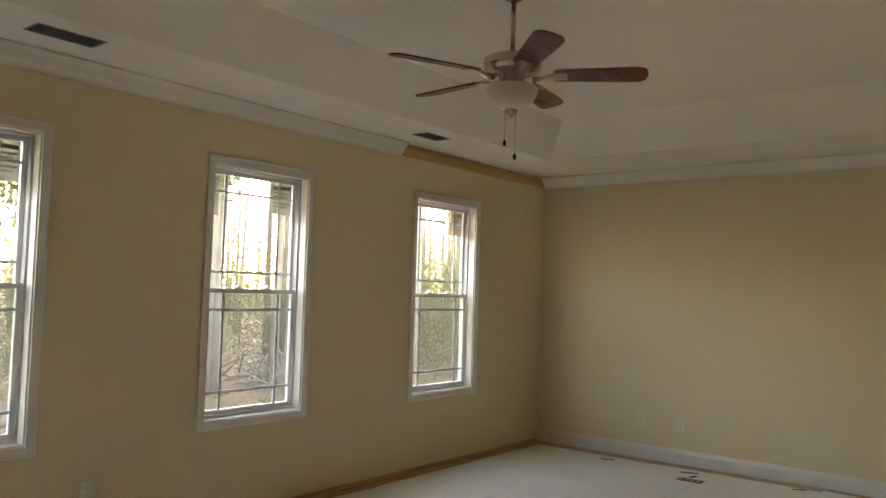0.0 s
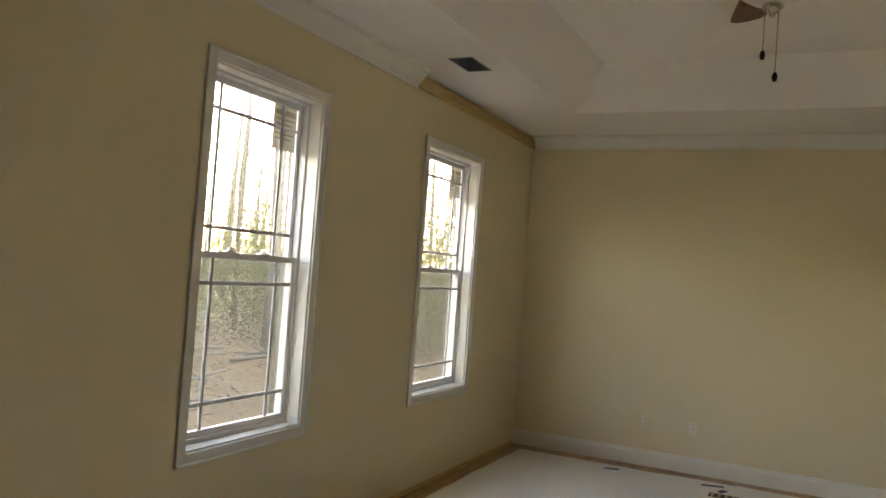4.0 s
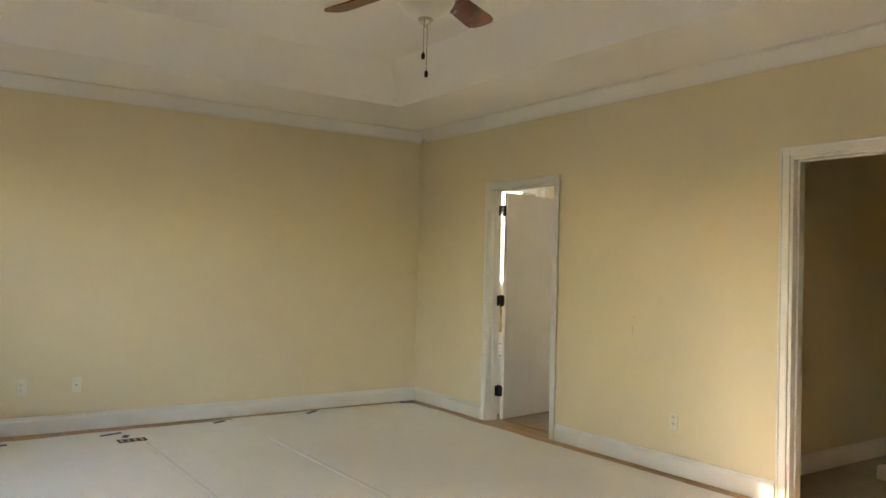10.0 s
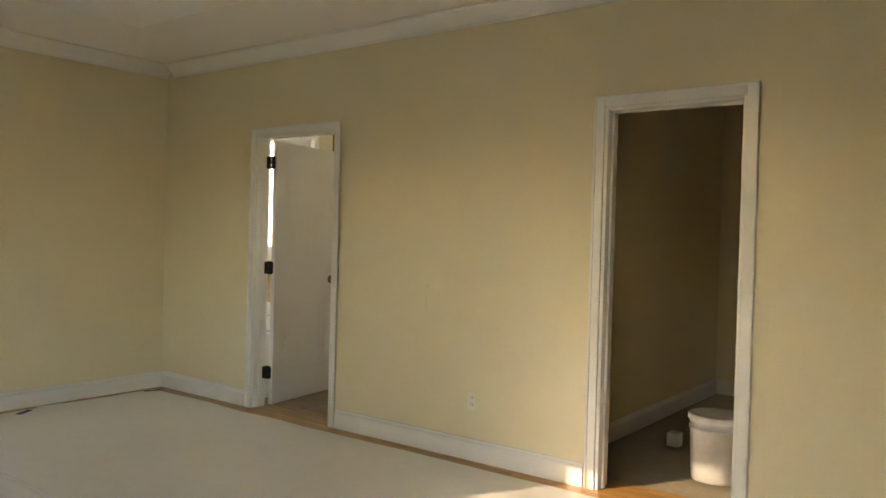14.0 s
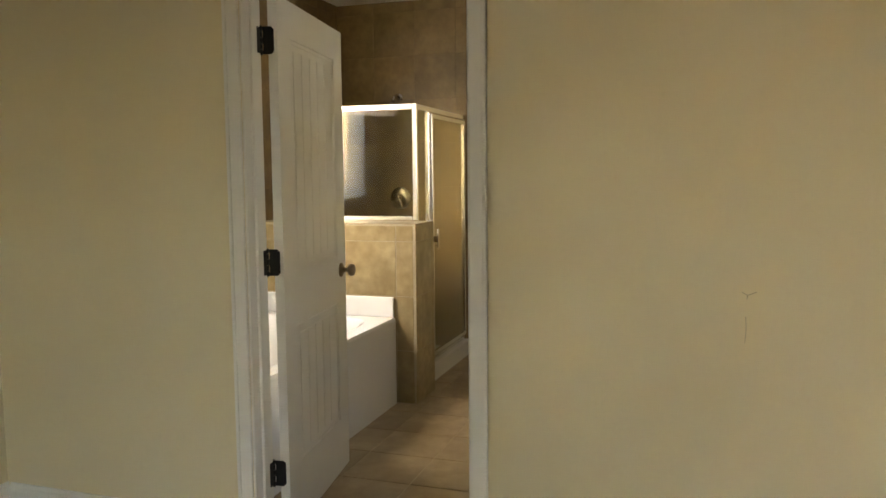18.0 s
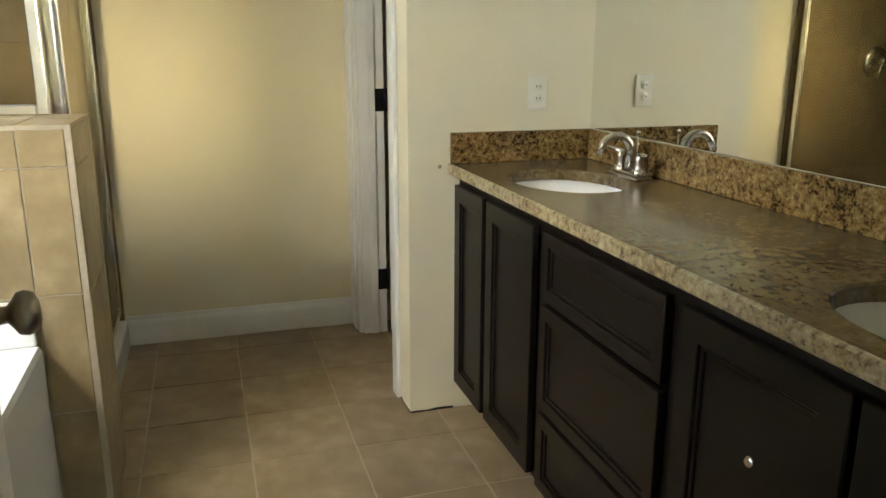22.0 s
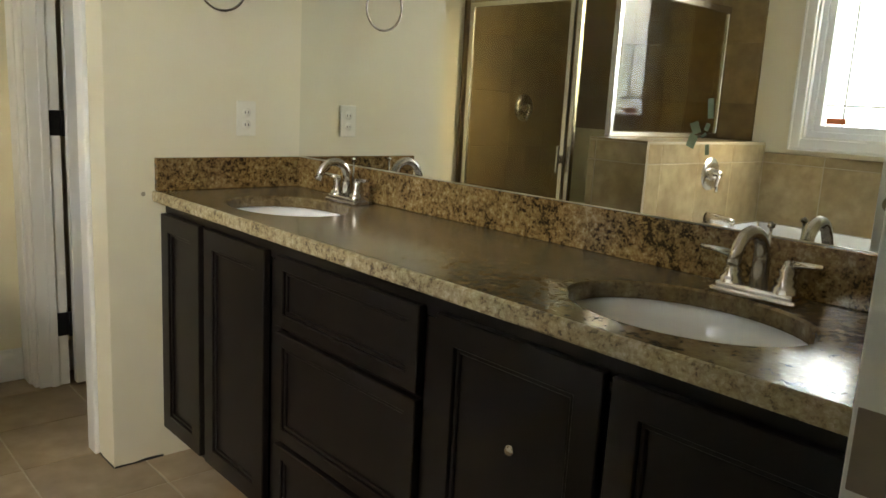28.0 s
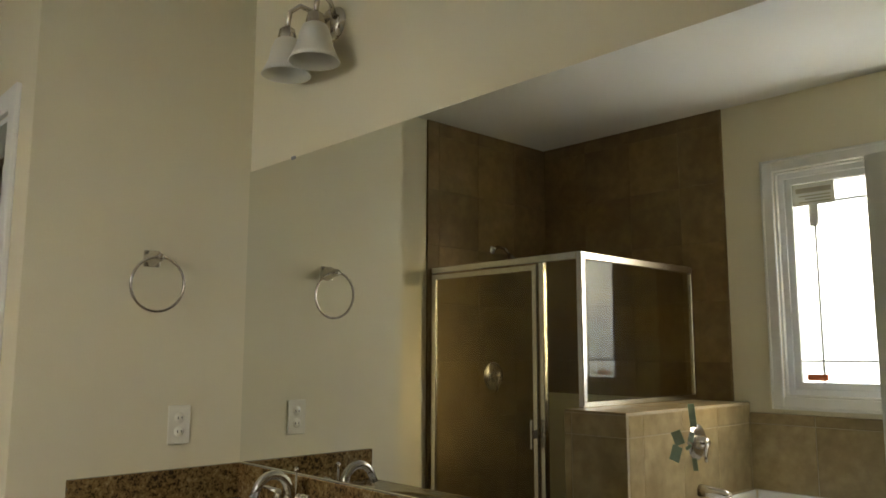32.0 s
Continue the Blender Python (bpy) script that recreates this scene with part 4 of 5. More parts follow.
def counter_mesh():
    """The slab with two oval cut-outs; its front edge is a strip of its own."""
    bm = B()
    x0, x1, y0, y1, z0, z1 = XB + 0.003, XV - 0.002, YM + 0.002, -2.186, CZ - 0.034, CZ
    mid = sum(SINKS) / 2
    for cx, a, b in ((SINKS[0], mid, x1), (SINKS[1], x0, mid)):
        turns = [2 * math.pi * i / 48 for i in range(48)]
        turns += [math.atan2(q - SKY_, p - cx) % (2 * math.pi) for p in (a, b) for q in (y0, y1)]
        turns.sort()
        rings = [[], [], [], []]
        for t in turns:
            c, s = math.cos(t), math.sin(t)
            kx = ((b - cx) if c > 0 else (cx - a)) / max(abs(c), 1e-9)
            ky = ((y1 - SKY_) if s > 0 else (SKY_ - y0)) / max(abs(s), 1e-9)
            k = min(kx, ky)
            for ring, (px, py, pz) in zip(rings, ((cx + c * k, SKY_ + s * k, z1), (cx + 0.219 * c, SKY_ + 0.169 * s, z1), (cx + 0.215 * c, SKY_ + 0.165 * s, z1 - 0.005), (cx + 0.215 * c, SKY_ + 0.165 * s, z0))):
                ring.append(bm.verts.new((px, py, pz)))
        low = [bm.verts.new((v.co.x, v.co.y, z0)) for v in rings[0]]
        n = len(turns)
        for i in range(n):
            j = (i + 1) % n
            for p, q in ((rings[0], rings[1]), (rings[1], rings[2]), (rings[2], rings[3]), (rings[3], low)):
                bm.faces.new((p[i], p[j], q[j], q[i]))
            if abs((rings[0][i].co.x + rings[0][j].co.x) / 2 - mid) > 1e-3:
                bm.faces.new((low[i], low[j], rings[0][j], rings[0][i]))
    return bm


top = thing("granite_countertop", (5.81, -2.43, CZ), "polished brown and gold granite countertop with backsplash", "countertop")
part("slab", counter_mesh(), GTOP, top)
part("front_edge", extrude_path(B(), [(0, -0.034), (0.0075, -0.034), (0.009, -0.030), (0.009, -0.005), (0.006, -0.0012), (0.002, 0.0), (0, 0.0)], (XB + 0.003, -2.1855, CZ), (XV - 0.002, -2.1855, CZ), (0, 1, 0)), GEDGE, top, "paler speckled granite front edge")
part("backsplash", boxed(XB + 0.003, XV - 0.024, YM + 0.002, YM + 0.022, CZ + 0.0005, 0.998, bevel=0.002), GRANITE, top)
part("side_splash", boxed(XV - 0.022, XV - 0.002, YM + 0.002, -2.185, CZ + 0.0005, 0.998, bevel=0.002), GRANITE, top)


def sink(cx):
    s = thing("undermount_sink", (cx, SKY_, CZ - 0.16), "oval white porcelain sink under the granite", "sink", "vanity sinks")
    bm, n, rings = B(), 40, []
    for k, z in ((1.06, -0.034), (1.0, -0.036), (0.96, -0.07), (0.85, -0.12), (0.62, -0.155), (0.25, -0.165), (0.09, -0.168)):
        rings.append([bm.verts.new((cx + 0.220 * k * math.cos(2 * math.pi * i / n), SKY_ + 0.170 * k * math.sin(2 * math.pi * i / n), CZ + z)) for i in range(n)])
    for a, b in zip(rings, rings[1:]):
        for i in range(n):
            f = bm.faces.new((a[i], a[(i + 1) % n], b[(i + 1) % n], b[i]))
            f.smooth = True
    bm.faces.new(rings[-1])
    part("bowl", bm, PORC, s)
    part("drain", lathe(B(), [(0, 0.004), (0.02, 0.004), (0.024, 0.0)], (cx, SKY_, CZ - 0.1675), 16), NICKEL, s)


def faucet(cx):
    y = YM + 0.096
    f = thing("faucet", (cx, y, CZ), "brushed nickel centerset faucet with two lever handles", "faucet", "vanity faucets")
    part("base_plate", box(box(B(), cx - 0.082, cx + 0.082, y - 0.028, y + 0.028, CZ, CZ + 0.012, 0.005, 2), cx - 0.074, cx + 0.074, y - 0.022, y + 0.022, CZ + 0.011, CZ + 0.022, 0.005, 2), NICKEL, f)
    arc = [(cx, y, CZ + 0.02), (cx, y, CZ + 0.076)] + [(cx, y + 0.050 - 0.050 * math.cos(a), CZ + 0.076 + 0.050 * math.sin(a)) for a in [math.pi * i / 10 for i in range(1, 9)]] + [(cx, y + 0.107, CZ + 0.073)]
    part("spout", tube(B(), arc, [0.017, 0.015] + [0.0135 - 0.0003 * i for i in range(9)], 14), NICKEL, f)
    part("lift_rod", lathe(tube(B(), [(cx, y - 0.022, CZ + 0.02), (cx, y - 0.022, CZ + 0.128)], 0.003, 8), [(0, 0.141), (0.007, 0.136), (0.007, 0.130), (0, 0.126)], (cx, y - 0.022, CZ), 10), NICKEL, f)
    for s in (-1, 1):
        h = part("handle", lathe(B(), [(0.024, 0.02), (0.022, 0.03), (0.015, 0.036), (0.018, 0.043), (0.013, 0.051), (0.016, 0.059), (0.011, 0.069), (0.008, 0.078), (0, 0.080)], (cx + s * 0.051, y, CZ), 18), NICKEL, f)
        part("lever", tube(B(), [(cx + s * 0.051, y, CZ + 0.072), (cx + s * 0.082, y + 0.008, CZ + 0.077), (cx + s * 0.115, y + 0.012, CZ + 0.079)], [0.008, 0.006, 0.0045], 8), NICKEL, h)


for s in SINKS:
    sink(s)
    faucet(s - (0.03 if s < 6 else 0.012))

mr = thing("vanity_mirror", (5.81, YM, 1.0), "large frameless mirror glued above the backsplash", "mirror")
part("glass", boxed(XB + 0.004, XV - 0.004, YM + 0.001, YM + 0.0055, 1.0, 1.928), mirror, mr)
for x in (5.023, 6.62):
    part("clip", boxed(x - 0.010, x + 0.010, YM + 0.001, YM + 0.009, 1.923, 1.933, bevel=0.002), STEEL, mr, "small metal mirror clip")


gt = thing("green_film_scraps", (5.33, YM + 0.006, 1.2), "torn scraps of green film stuck on the mirror", "film")
for x, z, w, h, a in ((5.324, 1.232, 0.017, 0.050, 0.1), (5.327, 1.195, 0.013, 0.020, -0.3), (5.353, 1.192, 0.026, 0.030, 0.4), (5.358, 1.165, 0.026, 0.034, -0.3), (5.333, 1.178, 0.018, 0.007, 0.7), (5.322, 1.150, 0.012, 0.026, 0.1)):
    bm = box(B(), -w * 0.36, w * 0.36, 0.0, 0.0006, -h * 0.4, h * 0.4)
    bm.transform(Matrix.Translation((x, YM + 0.0056, z)) @ Matrix.Rotation(a, 4, "Y"))
    part("scrap", bm, GREENT, gt)


def towel_ring(at):
    """A tapered post on a square rose, with a round ring through its tip."""
    x, y, z = at
    r = thing("towel_ring", at, "brushed nickel towel ring on the vanity's end wall", "towel ring")
    part("rose", box(B(), x - 0.008, x, y - 0.025, y + 0.025, z - 0.025, z + 0.025, 0.003, 2), NICKEL, r)
    bm = lathe(B(), [(0.026, 0.006), (0.023, 0.016), (0.017, 0.040), (0.0135, 0.050), (0.0135, 0.056), (0.009, 0.059), (0.009, 0.066), (0.012, 0.068), (0.010, 0.074), (0, 0.075)], (0, 0, 0), 8)
    bm.transform(Matrix.Translation((x, y, z)) @ Matrix.Rotation(radians(-90), 4, "Y") @ Matrix.Rotation(radians(22.5), 4, "Z"))
    part("bracket", bm, NICKEL, r)
    cz = z - 0.079
    pts = [(x - 0.062 + 0.012 * (1 - math.cos(a)) * 0.5, y + 0.079 * math.sin(a), cz + 0.079 * math.cos(a)) for a in [2 * math.pi * i / 40 for i in range(41)]]
    part("ring", tube(B(), pts, 0.0042, 8, cap=False), NICKEL, r)


towel_ring((XV, -2.387, 1.614))


def plate(at, out, label, outlet=True):
    """A wall plate with its sockets or toggles; out is the way that it faces, along x or y."""
    o = thing("outlet", at, label, "outlet")
    m = Matrix.Translation(at) @ Vector(out).to_track_quat("Z", "Y").to_matrix().to_4x4()
    def put(nm, bm, material):
        bm.transform(m)
        return part(nm, bm, material, o)
    put("cover", boxed(-0.035, 0.035, -0.057, 0.057, 0.0, 0.006, bevel=0.003, seg=2), PLATE)
    if outlet:
        for s in (-1, 1):
            put("socket", lathe(B(), [(0, 0.0085), (0.015, 0.008), (0.017, 0.004)], (0, s * 0.020, 0), 16), PLATE)
            for q in (-0.006, 0.006):
                put("slot", boxed(q - 0.0012, q + 0.0012, s * 0.020 - 0.004, s * 0.020 + 0.004, 0.0083, 0.0090), SLOT)
    else:
        put("jack", lathe(B(), [(0, 0.012), (0.005, 0.012), (0.006, 0.005)], (0, 0, 0), 12), STEEL)
    return o


plate((XV, -2.495, 1.125), (-1, 0, 0), "white duplex outlet above the vanity splash")
plate((1.125, 0.0, 0.36), (0, -1, 0), "white duplex outlet low on the cream wall")
plate((1.50, 0.0, 0.355), (0, -1, 0), "white cable jack low on the cream wall", False)
plate((XD, -3.18, 0.355), (-1, 0, 0), "white duplex outlet low on the door wall")
plate((0.0, -4.72, 0.34), (1, 0, 0), "white duplex outlet low between the windows")

# vanity light
vl = thing("vanity_light", (6.43, YM, 2.30), "nickel wall light with frosted bell shades", "wall light")
part("back_plate", lathe(B(), [(0, 0.022), (0.035, 0.021), (0.052, 0.014), (0.060, 0.0)], (6.43, YM, 2.295), 28, Matrix.Rotation(radians(-90), 4, "X") @ Matrix.Diagonal((1.0, 0.9, 1.0, 1.0))), NICKEL, vl)
for x in (6.488, 6.345):
    e = 6.43 + (x - 6.43) * 0.4
    part("arm", tube(B(), [(e, YM + 0.02, 2.30), (e + (x - e) * 0.3, YM + 0.045, 2.330), (e + (x - e) * 0.7, YM + 0.085, 2.343), (x, YM + 0.113, 2.318), (x, YM + 0.12, 2.268)], 0.0075, 10), NICKEL, vl)
    part("socket", lathe(B(), [(0, 0.012), (0.012, 0.012), (0.022, 0.004), (0.027, -0.018), (0.025, -0.03)], (x, YM + 0.12, 2.258), 20), NICKEL, vl)
    part("shade", lathe(B(), [(0.022, -0.022), (0.034, -0.030), (0.044, -0.055), (0.050, -0.085), (0.062, -0.115), (0.071, -0.132), (0.068, -0.132), (0.058, -0.113), (0.046, -0.085), (0.040, -0.055), (0.030, -0.032)], (x, YM + 0.12, 2.258), 28), FROST, vl, "frosted glass bell shade")

# ---- ceiling fan ----
FX, FYY = 2.135, -3.825
fan = thing("ceiling_fan", (FX, FYY, HT), "five-blade ceiling fan with cherry blades and bowl light", "ceiling fan")
part("canopy", lathe(B(), [(0.0, 0.0), (0.065, 0.0), (0.063, -0.03), (0.045, -0.06), (0.02, -0.07)], (FX, FYY, HT), 28), NICKEL, fan)
part("rod", tube(B(), [(FX, FYY, HT - 0.06), (FX, FYY, 2.62)], 0.012, 12), NICKEL, fan)
part("motor", lathe(B(), [(0.0, 0.10), (0.03, 0.10), (0.04, 0.085), (0.11, 0.072), (0.138, 0.055), (0.142, 0.02), (0.125, 0.0), (0.10, -0.012), (0.06, -0.02), (0.0, -0.02)], (FX, FYY, 2.565), 36), NICKEL, fan, "brushed nickel motor housing")
part("switch_housing", lathe(B(), [(0.06, 0.0), (0.062, -0.03), (0.08, -0.045), (0.08, -0.06)], (FX, FYY, 2.548), 28), NICKEL, fan)
part("bowl", lathe(B(), [(0.122, 0.0), (0.126, -0.013), (0.121, -0.040), (0.100, -0.074), (0.062, -0.098), (0.025, -0.108), (0.0, -0.109)], (FX, FYY, 2.488), 36), FROST, fan, "frosted glass light bowl")
part("finial", lathe(B(), [(0.0, 0.0), (0.030, 0.0), (0.034, -0.008), (0.020, -0.022), (0.008, -0.03), (0.010, -0.036), (0.0, -0.042)], (FX, FYY, 2.382), 20), NICKEL, fan)
for i, (ox, oy, ln) in enumerate(((-0.020, -0.02, 0.165), (0.018, 0.012, 0.228))):
    c = part("pull_chain", tube(B(), [(FX + ox, FYY + oy, 2.39), (FX + ox, FYY + oy, 2.39 - ln)], 0.0018, 6), NICKEL, fan)
    part("pull_knob", lathe(B(), [(0, 0.012), (0.006, 0.008), (0.009, -0.006), (0.006, -0.018), (0, -0.02)], (FX + ox, FYY + oy, 2.385 - ln), 12), BLACK, c)
for i in range(5):
    ang = radians(30 + 72 * i)
    m = Matrix.Translation((FX, FYY, 2.545)) @ Matrix.Rotation(ang, 4, "Z")
    bm = B()
    prof = [(0.20, 0.048), (0.24, 0.056), (0.42, 0.063), (0.56, 0.068), (0.605, 0.066), (0.632, 0.045), (0.640, 0.0)]
    pts = prof + [(x, -y) for x, y in prof[-2::-1]]
    lo = [bm.verts.new((x, y, -0.004)) for x, y in pts]
    hi = [bm.verts.new((x, y, 0.004)) for x, y in pts]
    bm.faces.new(lo[::-1])
    bm.faces.new(hi)
    for a in range(len(pts)):
        b = (a + 1) % len(pts)
        bm.faces.new((lo[a], lo[b], hi[b], hi[a]))
    bm.transform(m @ Matrix.Rotation(radians(-12), 4, "X"))
    bl = part("blade", bm, CHERRY, fan, "cherry-stained wooden blade")
    bm = tube(B(), [(0.10, 0.0, -0.02), (0.14, 0.0, -0.022), (0.19, 0, -0.006), (0.25, 0, 0.0)], [0.016, 0.014, 0.016, 0.010], 8)
    box(bm, 0.19, 0.265, -0.032, 0.032, -0.0095, -0.005, 0.003)
    bm.transform(m @ Matrix.Rotation(radians(-12), 4, "X"))
    part("blade_iron", bm, NICKEL, bl)

# ---- outdoors ----
GROUND = mat("leaf_litter", (0.20, 0.125, 0.052), 0.9, grain=0.7, grain_scale=7.0, blotch=0.5, blotch_scale=0.5, bump=0.6, bump_scale=20, tint=(0.12, 0.085, 0.042))
BARK = mat("grey_bark", (0.19, 0.165, 0.135), 0.9, grain=0.6, grain_scale=9.0, blotch=0.4, blotch_scale=1.5, bump=0.8, bump_scale=18, tint=(0.12, 0.10, 0.078), jitter=0.2)


def leaf_material(name, color, thin):
    m = mat(name, color, 0.6, jitter=0.12)
    n, k = m.node_tree.nodes, m.node_tree.links
    b = n["Principled BSDF"]
    tl = n.new("ShaderNodeBsdfTranslucent")
    tl.inputs["Color"].default_value = (*thin, 1)
    mx = n.new("ShaderNodeMixShader")
    mx.inputs[0].default_value = 0.5
    k.new(b.outputs[0], mx.inputs[1])
    k.new(tl.outputs[0], mx.inputs[2])
    k.new(mx.outputs[0], n["Material Output"].inputs["Surface"])
    return m


LEAF = leaf_material("spring_leaves", (0.085, 0.090, 0.036), (0.105, 0.115, 0.042))
PINE = leaf_material("evergreen_leaves", (0.045, 0.07, 0.025), (0.10, 0.14, 0.04))
GZ = -0.55


def ground_mesh():
    bm = B()
    xs = [-300, -80, -40] + [-30 + i for i in range(0, 31)] + [12, 60, 300]
    ys = [-300, -60, -30] + [-20 + i * 1.25 for i in range(0, 40)] + [60, 300]
    g = [[bm.verts.new((x, y, GZ + (0.10 * noise.noise((x * 0.35, y * 0.35, 1)) + 0.03 * noise.noise((x * 1.3, y * 1.3, 4)) if -30 < x < -1.5 and -20 < y < 28 else 0))) for x in xs] for y in ys]
    for j in range(len(ys) - 1):
        for i in range(len(xs) - 1):
            f = bm.faces.new((g[j][i], g[j][i + 1], g[j + 1][i + 1], g[j + 1][i]))
            f.smooth = True
    return bm


struct("ground", ground_mesh(), GROUND, "brown leaf litter and dirt round the house", "ground")
rnd = random.Random(11)
SUN_AT = [Vector((0, -1.6, 1.45)), Vector((0, -1.6, 2.1)), Vector((0, -1.6, 0.9))]


def in_beam(p, r):
    """Whether a place lies in the clear gap through which the low sun reaches the last window."""
    for a in SUN_AT:
        d = p - a
        along = -d.dot(SUN_DIR)
        if along > 0 and (d + SUN_DIR * along).length < r:
            return True
    return False


def leaf_quad(bm, p, s):
    a = Vector((rnd.uniform(-1, 1), rnd.uniform(-1, 1), rnd.uniform(-1, 1))).normalized()
    b = a.orthogonal().normalized()
    c = a.cross(b)
    q = rnd.uniform(0.5, 0.9)
    bm.faces.new([bm.verts.new(p + v) for v in (b * s, c * s * q, -b * s, -c * s * q)])


def tree(x, y, h, r, lean, leaves, spread, low, material, label, size):
    t = thing("tree", (x, y, GZ - 0.1), label, "tree", "trees of the wood")
    bm, pts, rads, ph = B(), [], [], rnd.uniform(0, 9)
    for i in range(9):
        f = i / 8
        pts.append((x + lean[0] * f * h + 0.15 * math.sin(ph + f * 4) * f, y + lean[1] * f * h + 0.15 * math.cos(ph + f * 5) * f, GZ - 0.1 + h * f))
        rads.append(r * (1.25 if i == 0 else 1 - 0.85 * f))
    tube(bm, pts, rads, 10)
    tips = []
    for i in range(10):
        f = rnd.uniform(low, 0.98)
        k = min(7, int(f * 8))
        p = Vector(pts[k]).lerp(Vector(pts[k + 1]), f * 8 - k)
        a = rnd.uniform(0, 6.28)
        ln = spread * rnd.uniform(0.5, 1.0) * (1.2 - f * 0.6)
        e = p + Vector((math.cos(a) * ln, math.sin(a) * ln, ln * rnd.uniform(0.3, 0.9)))
        m = p.lerp(e, 0.5) + Vector((rnd.uniform(-0.15, 0.15), rnd.uniform(-0.15, 0.15), -0.08))
        tube(bm, [p, m, e], [r * 0.28 * (1.1 - f), r * 0.17 * (1.1 - f) + 0.004, 0.006], 6)
        for _ in range(2):
            e2 = m + Vector((rnd.uniform(-1, 1), rnd.uniform(-1, 1), rnd.uniform(0.1, 1.0))) * ln * 0.5
            tube(bm, [m, e2], [0.012, 0.004], 5)
            tips.append(e2)
        tips += [e, m]
    part("trunk", bm, BARK, t, "grey bark trunk with bare limbs")
    bm = B()
    for _ in range(leaves):
        c = rnd.choice(tips)
        p = c + Vector((rnd.gauss(0, 0.34), rnd.gauss(0, 0.34), rnd.gauss(0, 0.26))) * spread * 0.45
        if not in_beam(p, 0.85):
            leaf_quad(bm, p, size * rnd.uniform(0.6, 1.3))
    part("crown", bm, material, t, "thin spring foliage with gaps")
    return t


done = []
# leafy trees that keep the low sun off the first two windows
for x, y, h in ((-8.0, 0.75, 7.4), (-8.1, -1.15, 7.0), (-10.6, 2.1, 8.6), (-10.4, -0.2, 8.2)):
    tree(x, y, h, 0.09, (0.01, -0.01), 5200, 1.9, 0.36, LEAF, "leafy young tree in yellow-green spring leaf", 0.075)
    done.append((x, y))
near = [(-3.6, -4.6, 0.16), (-4.9, -2.25, 0.13), (-3.9, 1.9, 0.15), (-6.0, 4.9, 0.17), (-4.4, -7.9, 0.22), (-7.4, -3.6, 0.14), (-7.6, 1.2, 0.10), (-8.5, 7.4, 0.16), (-6.5, 9.5, 0.12), (-9.0, -6.8, 0.15), (-2.6, 7.4, 0.10), (-4.3, 8.8, 0.12), (-1.8, 10.2, 0.09), (-5.2, 7.2, 0.08)]
for i, (x, y, r) in enumerate(near):
    tree(x, y, rnd.uniform(11, 15), r, (rnd.uniform(-0.03, 0.03), rnd.uniform(-0.03, 0.03)), 420, 1.8, 0.45, LEAF, "slender tree with grey bark and thin spring leaves", 0.035)
    done.append((x, y))
while len(done) < 52:
    x, y = rnd.uniform(-26, -7.0), rnd.uniform(-12, 30)
    if all((x - a) ** 2 + (y - b) ** 2 > 2.2 for a, b in done) and not in_beam(Vector((x, y, 1.5 + 0.375 * abs(x))), 0.7):
        green = rnd.random() < 0.25
        tree(x, y, rnd.uniform(6, 9) if green else rnd.uniform(10, 15), rnd.uniform(0.06, 0.14), (rnd.uniform(-0.05, 0.05), rnd.uniform(-0.05, 0.05)), 1500 if green else 500, 2.0, 0.15 if green else 0.4,
             PINE if green else LEAF, "small evergreen among the bare trees" if green else "slender tree with grey bark and thin spring leaves", 0.05)
        done.append((x, y))

# undergrowth and the far wood, past counting
bm = B()
for _ in range(330000):
    x, y = -8.3 - abs(rnd.gauss(0, 6.5)), rnd.uniform(-14, 34)
    if rnd.random() < 0.25:
        x, y = rnd.uniform(-9.5, -1.0), 7.0 + abs(rnd.gauss(0, 6))
    h = abs(rnd.gauss(0, 2.2)) * (0.6 + abs(noise.noise((x * 0.25, y * 0.25, 8))) * 1.6)
    p = Vector((x, y, GZ + 0.1 + h))
    if not in_beam(p, 0.9) and not (x > -10.5 and 1.6 < y < 5.2 and h < 0.9):
        leaf_quad(bm, p, rnd.uniform(0.012, 0.04))
solo("undergrowth", bm, LEAF, "yellow-green spring undergrowth between the trees", "undergrowth", "stuff")
bm = B()
for _ in range(900):
    x, y = rnd.uniform(-60, -10), rnd.uniform(-40, 70)
    h, r = rnd.uniform(5, 14), rnd.uniform(0.025, 0.09)
    if not in_beam(Vector((x, y, 1.5 + 0.375 * abs(x))), 0.5):
        tube(bm, [(x, y, GZ - 0.1), (x + rnd.uniform(-0.2, 0.2), y + rnd.uniform(-0.2, 0.2), GZ + h * 0.5), (x + rnd.uniform(-0.6, 0.6), y + rnd.uniform(-0.6, 0.6), GZ + h)], [r, r * 0.7, r * 0.2], 5)
for _ in range(70):
    x, y, h, r = rnd.uniform(-9, -1), rnd.uniform(9, 26), rnd.uniform(5, 12), rnd.uniform(0.025, 0.07)
    tube(bm, [(x, y, GZ - 0.1), (x + rnd.uniform(-0.3, 0.3), y, GZ + h * 0.5), (x + rnd.uniform(-0.7, 0.7), y, GZ + h)], [r, r * 0.7, r * 0.2], 5)
solo("far_trunks", bm, BARK, "thin grey trunks deep in the wood", "woods", "stuff")
bm = B()
for _ in range(120000):
    x, y = rnd.uniform(-60, -22), rnd.uniform(-45, 80)
    p = Vector((x, y, GZ + abs(rnd.gauss(0, 3.8))))
    if not in_beam(p, 1.2):
        leaf_quad(bm, p, rnd.uniform(0.04, 0.11))
solo("far_foliage", bm, LEAF, "pale green foliage deep in the wood", "woods", "stuff")
